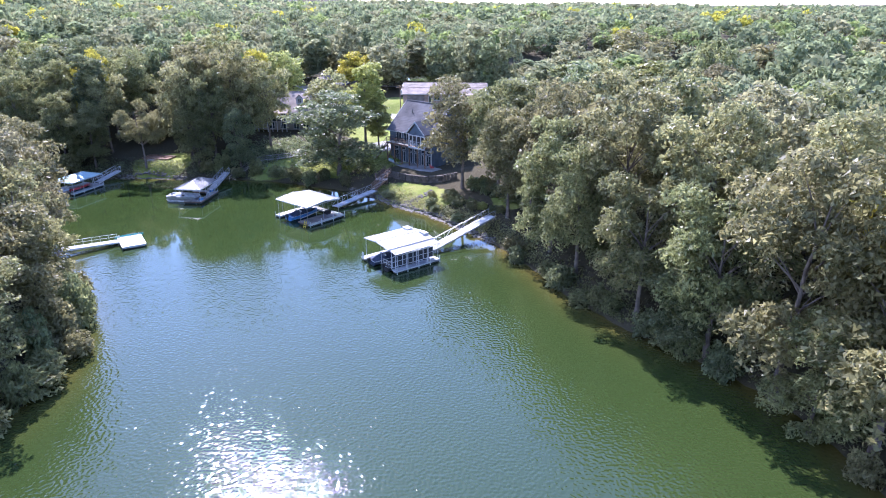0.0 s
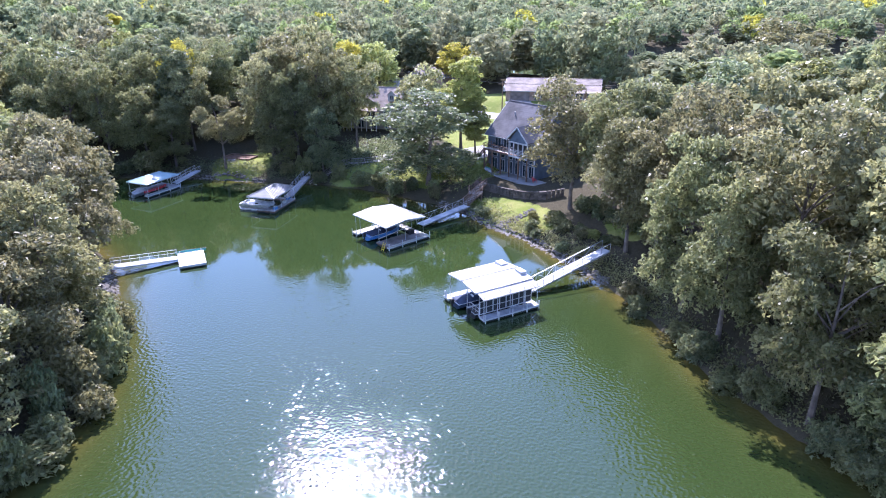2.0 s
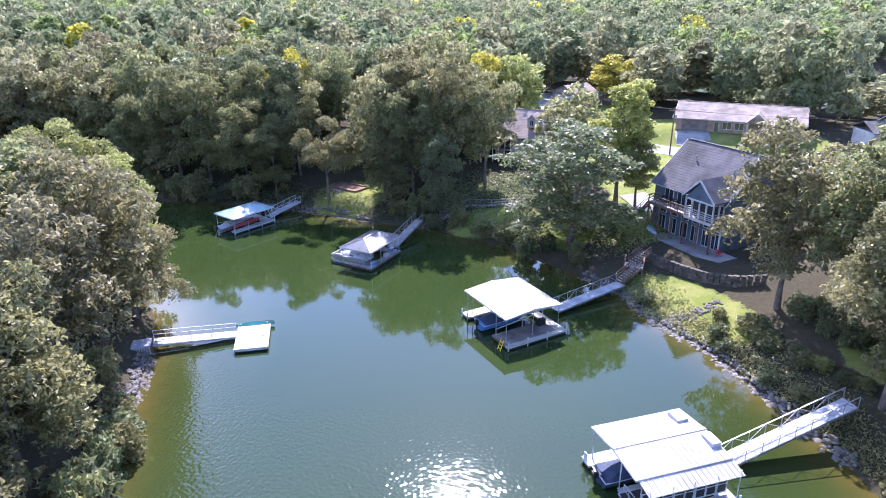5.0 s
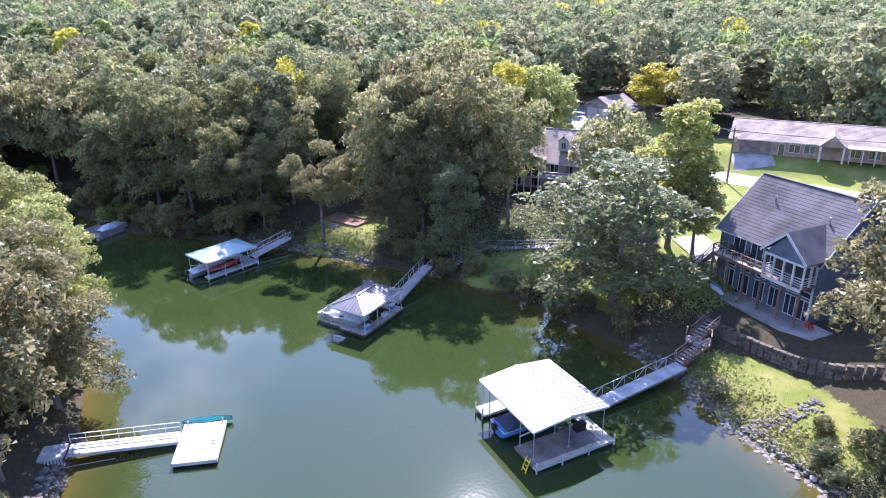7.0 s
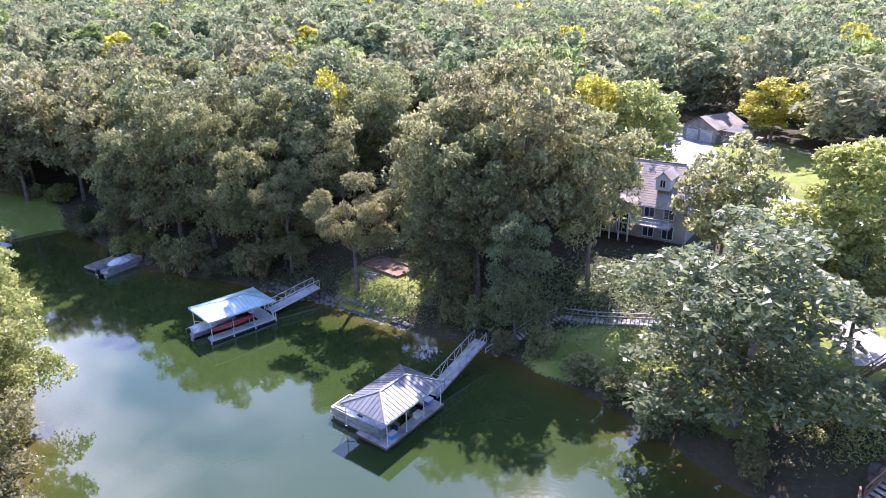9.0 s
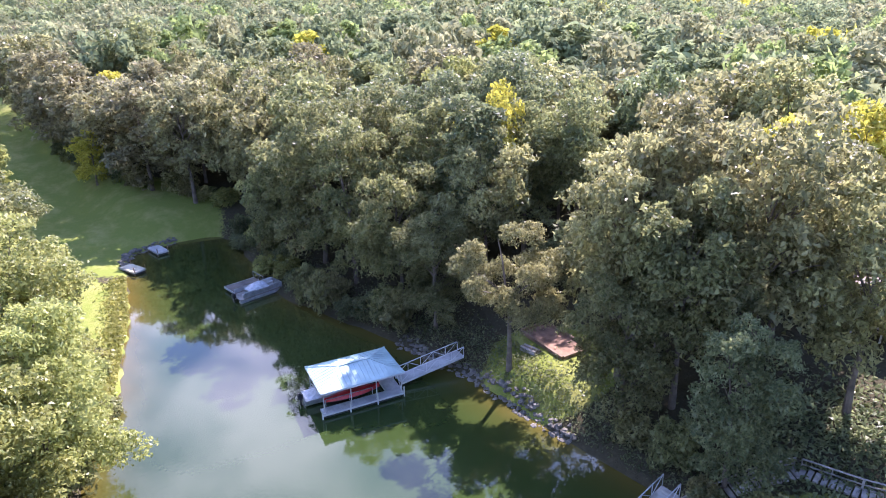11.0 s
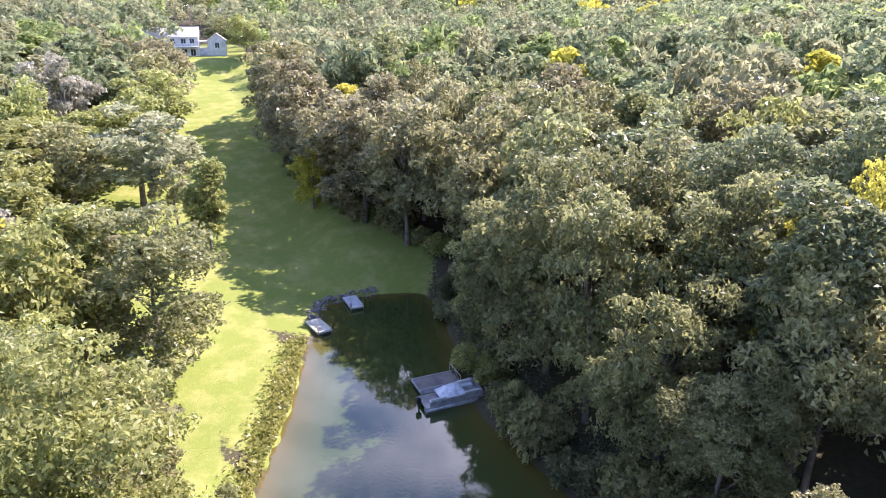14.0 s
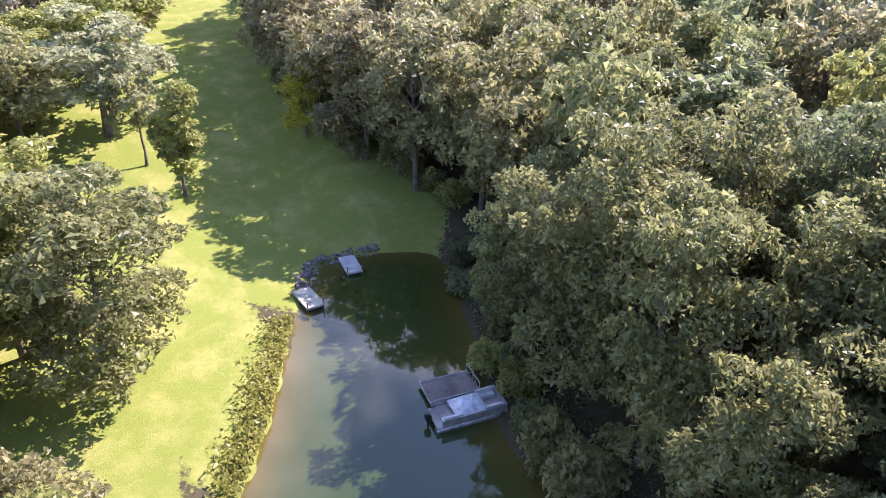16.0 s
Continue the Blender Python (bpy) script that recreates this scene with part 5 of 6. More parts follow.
def gable_house(parent, w, d, eave, ridge, wall_mat, roof_mat, over=.5, rows=True, name="wall"):
    """Walls as slabs, two gables and a gable roof with shingle courses; the ridge runs along x."""
    t = .2
    part(name, Shape().box(0, w, 0, t, 0, eave), wall_mat, parent)
    part(name, Shape().box(0, w, d - t, d, 0, eave), wall_mat, parent)
    for x in (0, w - t):
        part("gable_wall", Shape().add([(x, t, 0), (x + t, t, 0), (x + t, d - t, 0), (x, d - t, 0), (x, t, eave), (x + t, t, eave), (x + t, d - t, eave), (x, d - t, eave), (x, d / 2, ridge - .15), (x + t, d / 2, ridge - .15)],
             [(0, 3, 2, 1), (0, 1, 5, 4), (2, 3, 7, 6), (0, 4, 8, 7, 3), (1, 2, 6, 9, 5), (4, 5, 9, 8), (6, 7, 8, 9)]), wall_mat, parent)
    run = d / 2 + over
    slope = (ridge - eave) / (d / 2)
    for sgn in (1, -1):
        ya, za = d / 2 - sgn * run, ridge - slope * run
        roof = part("roof", Shape().slab([(-over, ya, za), (w + over, ya, za), (w + over, d / 2, ridge), (-over, d / 2, ridge)], .14), roof_mat, parent)
        if rows:
            courses, n = Shape(), int(math.hypot(run, ridge - za) / .42)
            for i in range(n):
                k0, k1 = i / n, (i + 1) / n
                y0, y1 = ya + (d / 2 - ya) * k0, ya + (d / 2 - ya) * k1
                z0, z1 = za + (ridge - za) * k0, za + (ridge - za) * k1
                courses.slab([(-over, y0, z0 + .035), (w + over, y0, z0 + .035), (w + over, y1, z1 + .012), (-over, y1, z1 + .012)], .02)
            part("shingle_layer", courses, roof_mat, roof)
        part("gutter", Shape().beam((-over, ya, za - .08), (w + over, ya, za - .08), .12, .12), WHITE, parent)
    part("ridge_cap", Shape().beam((-over, d / 2, ridge + .04), (w + over, d / 2, ridge + .04), .3, .06), roof_mat, parent)
    part("barge_board", Shape().beam((-over, d / 2 - run, ridge - slope * run - .1), (-over, d / 2, ridge - .1), .06, .2).beam((-over, d / 2, ridge - .1), (-over, d / 2 + run, ridge - slope * run - .1), .06, .2), WHITE, parent)
    part("barge_board", Shape().beam((w + over, d / 2 - run, ridge - slope * run - .1), (w + over, d / 2, ridge - .1), .06, .2).beam((w + over, d / 2, ridge - .1), (w + over, d / 2 + run, ridge - slope * run - .1), .06, .2), WHITE, parent)


H1 = pose(-12.4, 144.3, 5.15, 0, 0, -41.5)
h1 = thing("house", H1, "slate-blue two-storey lake house with steep dark shingle roof", "house", "lakeside houses")
gable_house(h1, 12.6, 12.0, 5.55, 10.9, SIDING, SHINGLE)
BASE = -1.6                                    # the walk-out storey stands below the slope
for x0, x1, y0, y1 in ((0, 12.6, 0, .2), (0, 12.6, 11.8, 12), (0, .2, .2, 11.8), (12.4, 12.6, .2, 11.8)):
    part("lower_wall", Shape().box(x0, x1, y0, y1, BASE - .3, 0), SIDING, h1)
for i in range(33):
    part("siding_board", Shape().box(.02, 12.58, -.035, 0, BASE + .1 + i * .21, BASE + .29 + i * .21), SIDING, h1)
# projecting porch with its own gable
PX0, PX1, PY, pr = 8.0, 12.7, -2.25, 8.3
PM = (PX0 + PX1) / 2
part("porch_floor", Shape().box(PX0, PX1, PY, -.05, 2.65, 2.9), WOOD, h1)
for sgn in (1, -1):
    xa, za = PM - sgn * 2.75, pr - 2.75 * .95
    part("porch_roof", Shape().slab([(PM, PY - .4, pr), (PM, 3.2, pr), (xa, .4, za), (xa, PY - .4, za)] if sgn > 0 else [(PM, 3.2, pr), (PM, PY - .4, pr), (xa, PY - .4, za), (xa, .4, za)], .14), SHINGLE, h1)
    part("barge_board", Shape().beam((PM, PY - .42, pr - .1), (xa, PY - .42, za - .1), .07, .26), WHITE, h1)
part("porch_gable", Shape().add([(PX0, PY, 5.4), (PX1, PY, 5.4), (PM, PY, pr - .2), (PX0, PY + .15, 5.4), (PX1, PY + .15, 5.4), (PM, PY + .15, pr - .2)], [(0, 1, 2), (5, 4, 3), (0, 3, 4, 1), (1, 4, 5, 2), (2, 5, 3, 0)]), SIDING, h1)
part("porch_beam", Shape().box(PX0 - .05, PX1 + .05, PY - .08, PY + .2, 5.2, 5.42).box(PX0 - .05, PX0 + .15, PY + .2, 0, 5.2, 5.42).box(PX1 - .15, PX1 + .05, PY + .2, 0, 5.2, 5.42), WHITE, h1)
for i in range(5):
    x = PX0 + (PX1 - PX0) * i / 4
    part("porch_post", Shape().box(x - .09, x + .09, PY - .03, PY + .15, 2.9, 5.2), WHITE, h1)
part("porch_post", Shape().box(PX1 - .1, PX1 + .08, -1.2, -1.02, 2.9, 5.2), WHITE, h1)
for z in (3.15, 3.4, 3.65, 3.95):
    part("porch_rail", Shape().beam((PX0, PY + .02, z), (PX1, PY + .02, z), .05, .08).beam((PX1, PY + .06, z), (PX1, -.1, z), .05, .08).beam((PX0, PY + .06, z), (PX0, -.9, z), .05, .08), WHITE, h1)
part("screen", Shape().box(PX0 + .2, PX1 - .2, -1.2, -1.18, 2.9, 5.2), SCREEN, h1)
# open deck beside it
for i in range(22):
    part("deck_board", Shape().box(1.0 + i * .32, 1.29 + i * .32, -1.98, -.05, 2.72, 2.86), DECK_CREAM, h1)
part("rim_joist", Shape().box(.95, PX0, -2.12, -2.0, 2.5, 2.86), WOOD, h1)
part("rim_joist", Shape().box(PX0, PX1, PY - .12, PY - .01, 2.5, 2.86), WHITE, h1)
rail(h1, (1.0, -2.02, 2.86), (PX0, -2.02, 2.86), 5, 1.0, WOOD, False, True, .08)
rail(h1, (1.0, -1.97, 2.86), (1.0, -.1, 2.86), 2, 1.0, WOOD, False, True, .08)
for x in (1.1, 3.3, 5.6, 7.9, 10.3, 12.5):
    part("deck_post", Shape().box(x - .1, x + .1, -2.1, -1.9, BASE - .3, 2.6), WOOD, h1)
part("deck_brace", Shape().beam((1.1, -2.0, BASE + .4), (3.3, -2.0, 2.5), .1, .1), WOOD, h1)
part("deck_brace", Shape().beam((3.3, -2.0, BASE + .4), (1.1, -2.0, 2.5), .1, .1), WOOD, h1)
part("deck_brace", Shape().beam((1.1, -2.0, BASE + .5), (1.1, -.2, 2.5), .1, .1), WOOD, h1)
st = part("outside_stair", Shape().beam((.9, -1.9, 2.8), (-1.4, -3.9, BASE), .08, .25).beam((.9, -.9, 2.8), (-2.0, -3.2, BASE), .08, .25), WOOD, h1)
for i in range(14):
    k = i / 14
    part("tread", Shape().beam((.9 - 2.3 * k, -1.9 - 2.0 * k, 2.75 - 4.3 * k), (.9 - 2.9 * k, -.9 - 2.3 * k, 2.75 - 4.3 * k), .26, .05), WOOD, st)
rail(h1, (.9, -2.0, 2.8), (-1.4, -4.0, BASE + .1), 3, 1.0, WOOD, False, True, .07)
for x in (2.0, 4.4, 6.2):
    window(h1, x, -.04, 3.0, 1.7, 2.15, 1)
for x in (1.4, 3.5, 5.6, 7.6, 9.6, 11.2):
    window(h1, x, -.04, BASE + .12, 1.35, 2.35, 1)
    window(h1, x, -.04, BASE + 2.75, 1.35, .7, 0)
part("downpipe", Shape().box(12.45, 12.65, -.15, -.02, BASE, 5.4), WHITE, h1)
part("vent_pipe", Shape().tube((3.6, 3.6, 8.4), (3.6, 3.6, 9.5), .1, n=8), GALV, h1)
part("vent_pipe", Shape().tube((10.6, 3.2, 8.0), (10.6, 3.2, 9.1), .1, n=8), GALV, h1)
patio = part("patio", Shape().slab([(.2, -.1, .06 + BASE), (.2, -2.6, .06 + BASE), (3.5, -3.3, .06 + BASE), (8.5, -3.6, .06 + BASE), (12.2, -3.6, .06 + BASE), (15.2, -2.6, .06 + BASE), (15.2, .5, .06 + BASE), (13, .5, .06 + BASE), (12.9, -.1, .06 + BASE)], .35), CONCRETE)
patio.matrix_world = H1
tagged(patio, "pale concrete patio along the lake house", "patio", kind="structure")


def deck_chair(m, mat, label):
    c = thing("deck_chair", m, label, "chair", "chairs on the deck")
    part("seat", Shape().box(-.3, .3, -.3, .3, .36, .46), mat, c)
    part("backrest", Shape().beam((0, .28, .46), (0, .42, 1.0), .6, .08), mat, c)
    for x in (-.26, .26):
        for y in (-.26, .26):
            part("leg", Shape().beam((x, y, 0), (x, y, .36), .05, .05), mat, c)
        part("armrest", Shape().beam((x, -.3, .62), (x, .3, .62), .06, .05), mat, c)
    return c


for x, y, a in ((2.4, -.9, 10), (3.5, -1.2, -20), (4.6, -.9, 25), (5.6, -1.3, 80), (6.8, -.9, 0)):
    deck_chair(H1 @ pose(x, y, 2.865, 0, 0, a), BLACK, "black chair on the upstairs deck")
for x, y, mat, what in ((1.6, -1.6, TEAL, "upturned teal kayak on the patio"), (2.6, -2.4, SHEET, "pale kayak lying on the patio")):
    canoe(H1 @ pose(x, y, BASE + .1, 0, 0, -15), what, mat, 2.9, .65, True)
chair_red = deck_chair(H1 @ pose(13.6, -1.0, BASE + .07, 0, 0, 160), RED, "red garden chair at the patio edge")

# timber stairs from the terrace to the gangway
stairs = thing("garden_stairs", pose(0, 0, 0), "brown timber garden stairs with a landing", "stairs")
for p, q, n in (((-11.9, 132.5, 3.7), (-13.4, 130.0, 2.8), 6), ((-12.6, 128.9, 2.8), (-14.6, 126.7, 1.3), 8)):
    p, q = Vector(p), Vector(q)
    side = Vector((q.y - p.y, p.x - q.x, 0)).normalized() * .65
    for sg in (-1, 1):
        part("stringer", Shape().beam(p + side * sg, q + side * sg, .1, .3), WOOD, stairs)
        rail(stairs, p + side * sg, q + side * sg, 3, 1.0, WOOD, False, True, .08)
    for i in range(n):
        c = p.lerp(q, (i + .5) / n) + Vector((0, 0, .08))
        part("tread", Shape().beam(c - side, c + side, .32, .06), DECK, stairs)
part("landing", Shape().box(-14.3, -11.9, 128.7, 130.2, 2.72, 2.84), DECK, stairs)
rail(stairs, (-11.9, 128.7, 2.84), (-11.9, 130.2, 2.84), 1, 1.0, WOOD, False, True, .08)
rail(stairs, (-14.3, 130.2, 2.84), (-14.3, 128.7, 2.84), 1, 1.0, WOOD, False, True, .08)
for x in (-14.2, -12.0):
    for y in (128.8, 130.1):
        part("support_post", Shape().box(x - .08, x + .08, y - .08, y + .08, .3, 2.72), WOOD, stairs)

# brown house behind the trees
H2 = pose(-50, 168.5, 5.7, 0, 0, -3)
h2 = thing("house", H2, "tan-roofed house with dormer half hidden by trees", "house", "lakeside houses")
gable_house(h2, 16.0, 12.5, 4.9, 9.0, STUCCO, SHINGLE_BROWN)
part("screen_porch", Shape().box(2.0, 9.5, -2.6, -2.5, 2.7, 4.6), SCREEN, h2)
for i in range(7):
    part("porch_post", Shape().box(2 + i * 1.22, 2.15 + i * 1.22, -2.75, -2.6, 0, 4.7), WHITE, h2)
part("porch_roof", Shape().slab([(1.7, -3.0, 4.75), (9.8, -3.0, 4.75), (9.8, .3, 5.4), (1.7, .3, 5.4)], .12), SHINGLE_BROWN, h2)
part("balcony", Shape().box(1.8, 14.5, -2.7, -.02, 2.45, 2.65), DECK, h2)
rail(h2, (9.6, -2.65, 2.65), (14.4, -2.65, 2.65), 5, 1.0, WHITE, False, True, .07)
for x in (4.0, 7.0, 10.5, 13.0):
    window(h2, x, -.04, .3, 1.5, 1.9, 1)
    window(h2, x, -.04, 3.0, 1.4, 1.5, 1)
dm = part("dormer", Shape().add([(11.3, 1.2, 6.4), (13.1, 1.2, 6.4), (13.1, 1.2, 7.9), (12.2, 1.2, 8.7), (11.3, 1.2, 7.9), (11.3, 4.6, 6.4), (13.1, 4.6, 6.4), (13.1, 4.6, 7.9), (12.2, 4.6, 8.7), (11.3, 4.6, 7.9)],
     [(0, 1, 2, 3, 4), (9, 8, 7, 6, 5), (1, 6, 7, 2), (5, 0, 4, 9), (0, 5, 6, 1), (2, 7, 8, 3), (3, 8, 9, 4)]), WHITE, h2)
part("dormer_roof", Shape().slab([(11.1, 1.0, 7.75), (12.2, 1.0, 8.78), (12.2, 4.9, 8.78), (11.1, 4.9, 7.75)], -.1).slab([(12.2, 1.0, 8.78), (13.3, 1.0, 7.75), (13.3, 4.9, 7.75), (12.2, 4.9, 8.78)], -.1), SHINGLE_BROWN, dm)
window(dm, 11.8, 1.18, 6.75, .8, 1.1, 1)
part("flue", Shape().tube((14.8, 2.6, 5.5), (14.8, 2.6, 9.6), .22, n=10).tube((14.8, 2.6, 9.6), (14.8, 2.6, 9.8), .3, n=10), GALV, h2)

# long ranch house by the road
H3 = pose(-12.6, 191.6, 9.25, 0, 0, -4)
h3 = thing("house", H3, "long tan-roofed brick ranch house across the road", "house", "houses along the road")
gable_house(h3, 23.6, 13.0, 2.8, 5.0, BRICK, SHINGLE_BROWN, .7)
part("garage_door", Shape().box(1.2, 6.2, -.08, .02, 0, 2.3), DECK_DARK, h3)
for x in (9.0, 11.3, 18.0, 20.8):
    window(h3, x, -.04, .7, 1.8, 1.5, 1)
window(h3, 7.4, -.04, .05, 1.0, 2.1, 0)
part("entry_gable", Shape().add([(13.4, -2.6, 2.7), (17.4, -2.6, 2.7), (15.4, -2.6, 4.6), (13.4, 2.5, 2.7), (17.4, 2.5, 2.7), (15.4, 2.5, 4.6)], [(0, 1, 2), (5, 4, 3), (0, 3, 4, 1), (1, 4, 5, 2), (2, 5, 3, 0)]), SHINGLE_BROWN, h3)
for x in (13.7, 17.1):
    part("entry_post", Shape().box(x - .15, x + .15, -2.5, -2.2, 0, 2.7), WHITE, h3)
part("veranda_roof", Shape().slab([(17.6, -2.0, 2.55), (24, -2.0, 2.55), (24, -.4, 2.75), (17.6, -.4, 2.75)], .1), SHINGLE_BROWN, h3)
for i in range(4):
    part("veranda_post", Shape().box(18.0 + i * 1.8, 18.15 + i * 1.8, -1.9, -1.75, 0, 2.5), WHITE, h3)

# double garage up the lane
H4 = pose(-47.0, 227.0, 8.0, 0, 0, -28)
h4 = thing("garage", H4, "pale double garage with two white doors", "garage")
part("wall", Shape().add([(0, 0, 0), (8, 0, 0), (8, 0, 2.8), (4, 0, 4.7), (0, 0, 2.8), (0, 9, 0), (8, 9, 0), (8, 9, 2.8), (4, 9, 4.7), (0, 9, 2.8)], [(0, 1, 2, 3, 4), (9, 8, 7, 6, 5), (1, 6, 7, 2), (5, 0, 4, 9), (2, 7, 8, 3), (3, 8, 9, 4), (0, 5, 6, 1)]), STUCCO, h4)
part("roof", Shape().slab([(-.5, -.4, 2.62), (4, -.4, 4.82), (4, 9.4, 4.82), (-.5, 9.4, 2.62)], -.12), SHINGLE_BROWN, h4)
part("roof", Shape().slab([(4, -.4, 4.82), (8.5, -.4, 2.62), (8.5, 9.4, 2.62), (4, 9.4, 4.82)], -.12), SHINGLE_BROWN, h4)
for x in (.9, 4.4):
    dr_ = part("garage_door", Shape().box(x, x + 2.8, -.06, .02, 0, 2.2), WHITE, h4)
    for k in range(3):
        part("door_groove", Shape().box(x, x + 2.8, -.075, -.062, .55 + k * .55, .58 + k * .55), STUCCO, dr_)
part("annex", Shape().box(8.1, 13.5, 1.5, 8.5, 0, 2.5), BRICK, h4)
part("annex_roof", Shape().slab([(8.05, 1.0, 2.5), (14, 1.0, 2.5), (14, 9, 3.0), (8.05, 9, 3.0)], -.12), SHINGLE, h4)

# house among the trees on the right
H5 = pose(28.5, 186, 8.7, 0, 0, 20)
h5 = thing("house", H5, "tan-roofed house with white trimmed gable above the trees", "house", "houses along the road")
gable_house(h5, 19.0, 12.0, 3.4, 6.6, STUCCO, SHINGLE_BROWN, .6)
part("wing_wall", Shape().add([(2, -4, 0), (8, -4, 0), (8, -4, 3.2), (5, -4, 5.6), (2, -4, 3.2), (2, .1, 0), (8, .1, 0), (8, .1, 3.2), (5, .1, 5.6), (2, .1, 3.2)], [(0, 1, 2, 3, 4), (1, 6, 7, 2), (5, 0, 4, 9), (2, 7, 8, 3), (3, 8, 9, 4), (0, 5, 6, 1), (9, 8, 7, 6, 5)]), WHITE, h5)
part("wing_roof", Shape().slab([(1.6, -4.4, 2.95), (5, -4.4, 5.75), (5, 3.5, 5.75), (1.6, 3.5, 2.95)], -.12).slab([(5, -4.4, 5.75), (8.4, -4.4, 2.95), (8.4, 3.5, 2.95), (5, 3.5, 5.75)], -.12), SHINGLE_BROWN, h5)
part("barge_board", Shape().beam((1.6, -4.45, 2.9), (5, -4.45, 5.7), .1, .35).beam((5, -4.45, 5.7), (8.4, -4.45, 2.9), .1, .35), WHITE, h5)
part("low_wing", Shape().box(-6, -.02, 2, 9, 0, 3.0), WHITE, h5)
part("low_roof", Shape().slab([(-6.5, 1.5, 3.0), (-.1, 1.5, 3.0), (-.1, 5.5, 4.6), (-6.5, 5.5, 4.6)], -.12).slab([(-6.5, 5.5, 4.6), (-.1, 5.5, 4.6), (-.1, 9.5, 3.0), (-6.5, 9.5, 3.0)], -.12), SHINGLE, h5)
for x in (-4.5, -2.2):
    window(h5, x, 1.97, .9, 1.1, 1.4, 0)
window(h5, 4.2, -4.05, .8, 1.6, 1.5, 1)

# white house at the top of the lawn
H6 = pose(-299.5, 101.4, 22.1, 0, 0, 87)
h6 = thing("house", H6, "white two-storey house with veranda above the lawn", "house")
gable_house(h6, 17.0, 10.0, 6.6, 9.6, WHITE, WHITE_ROOF, .5, False)
part("veranda_floor", Shape().box(3, 17, -2.4, -.02, 3.1, 3.3), WHITE, h6)
rail(h6, (3, -2.35, 3.3), (17, -2.35, 3.3), 8, 1.0, WHITE, False, True, .1)
for i in range(6):
    part("veranda_post", Shape().box(3 + i * 2.75, 3.2 + i * 2.75, -2.35, -2.15, -.2, 3.1), WHITE, h6)
for x in (4.5, 8, 11.5, 14.2):
    window(h6, x, -.04, 4.1, 1.6, 1.7, 1)
    window(h6, x, -.04, .2, 1.7, 2.3, 1)
part("garage_wing", Shape().add([(20, 1, 0), (26, 1, 0), (26, 1, 5.0), (23, 1, 7.2), (20, 1, 5.0), (20, 9, 0), (26, 9, 0), (26, 9, 5.0), (23, 9, 7.2), (20, 9, 5.0)], [(0, 1, 2, 3, 4), (9, 8, 7, 6, 5), (1, 6, 7, 2), (5, 0, 4, 9), (2, 7, 8, 3), (3, 8, 9, 4), (0, 5, 6, 1)]), WHITE, h6)
part("garage_roof", Shape().slab([(19.6, .6, 4.8), (23, .6, 7.3), (23, 9.4, 7.3), (19.6, 9.4, 4.8)], -.12).slab([(23, .6, 7.3), (26.4, .6, 4.8), (26.4, 9.4, 4.8), (23, 9.4, 7.3)], -.12), WHITE_ROOF, h6)
window(h6, 22.2, .96, 2.6, 1.5, 1.8, 1)
part("breezeway", Shape().box(17.02, 19.98, 2, 7, 4.6, 4.9).box(17.1, 17.3, 2.1, 2.3, 0, 4.6).box(19.6, 19.8, 2.1, 2.3, 0, 4.6).box(17.02, 19.98, 2, 7, 0, 2.6), WHITE, h6)

# ---- roads, walls, banks ----
def ribbon(name, pts, width, mat, label, lift=.06):
    """A paved strip that lies on the ground along a line."""
    pts = [Vector((*p, 0)) for p in pts]
    line = []
    for a, b in zip(pts, pts[1:]):
        n = max(1, int((b - a).length / 2))
        line += [a.lerp(b, i / n) for i in range(n)]
    line.append(pts[-1])
    v, f = [], []
    for i, p in enumerate(line):
        d = (line[min(i + 1, len(line) - 1)] - line[max(i - 1, 0)]).normalized()
        s = Vector((-d.y, d.x, 0))
        for k in (-.5, -.17, .17, .5):
            q = p + s * width * k
            v.append((q.x, q.y, ground_z(q.x, q.y) + lift))
        if i:
            for j in range(3):
                a = (i - 1) * 4 + j
                f.append((a, a + 4, a + 5, a + 1))
    ob = part(name, Shape().add(v, f), mat)
    return tagged(ob, label, "road", kind="structure")


ribbon("road", [(-52, 240), (-44, 212), (-33, 194), (-18, 184.5), (-4, 180), (14, 174), (40, 170), (80, 176)], 6.0, ASPHALT, "sun-bleached lane past the houses")
ribbon("driveway", [(-8.5, 187), (-9.5, 191.4)], 6.5, CONCRETE, "pale concrete driveway to the ranch house", .07)
ribbon("driveway_garage", [(-40, 207), (-42, 216), (-44.5, 224.5)], 6.5, CONCRETE, "pale driveway to the garage", .08)
ribbon("driveway_house", [(-2, 179), (2, 168), (3, 154)], 5.5, CONCRETE, "pale driveway down to the lake house", .07)
ribbon("driveway_right", [(40, 171), (52, 182), (58, 194)], 9.0, CONCRETE, "pale paved court beside the far house", .07)
ribbon("terrace_path", [(-16.5, 154), (-14, 150), (-12.8, 147.2)], 4.5, CONCRETE, "pale round terrace beside the lake house", .12)

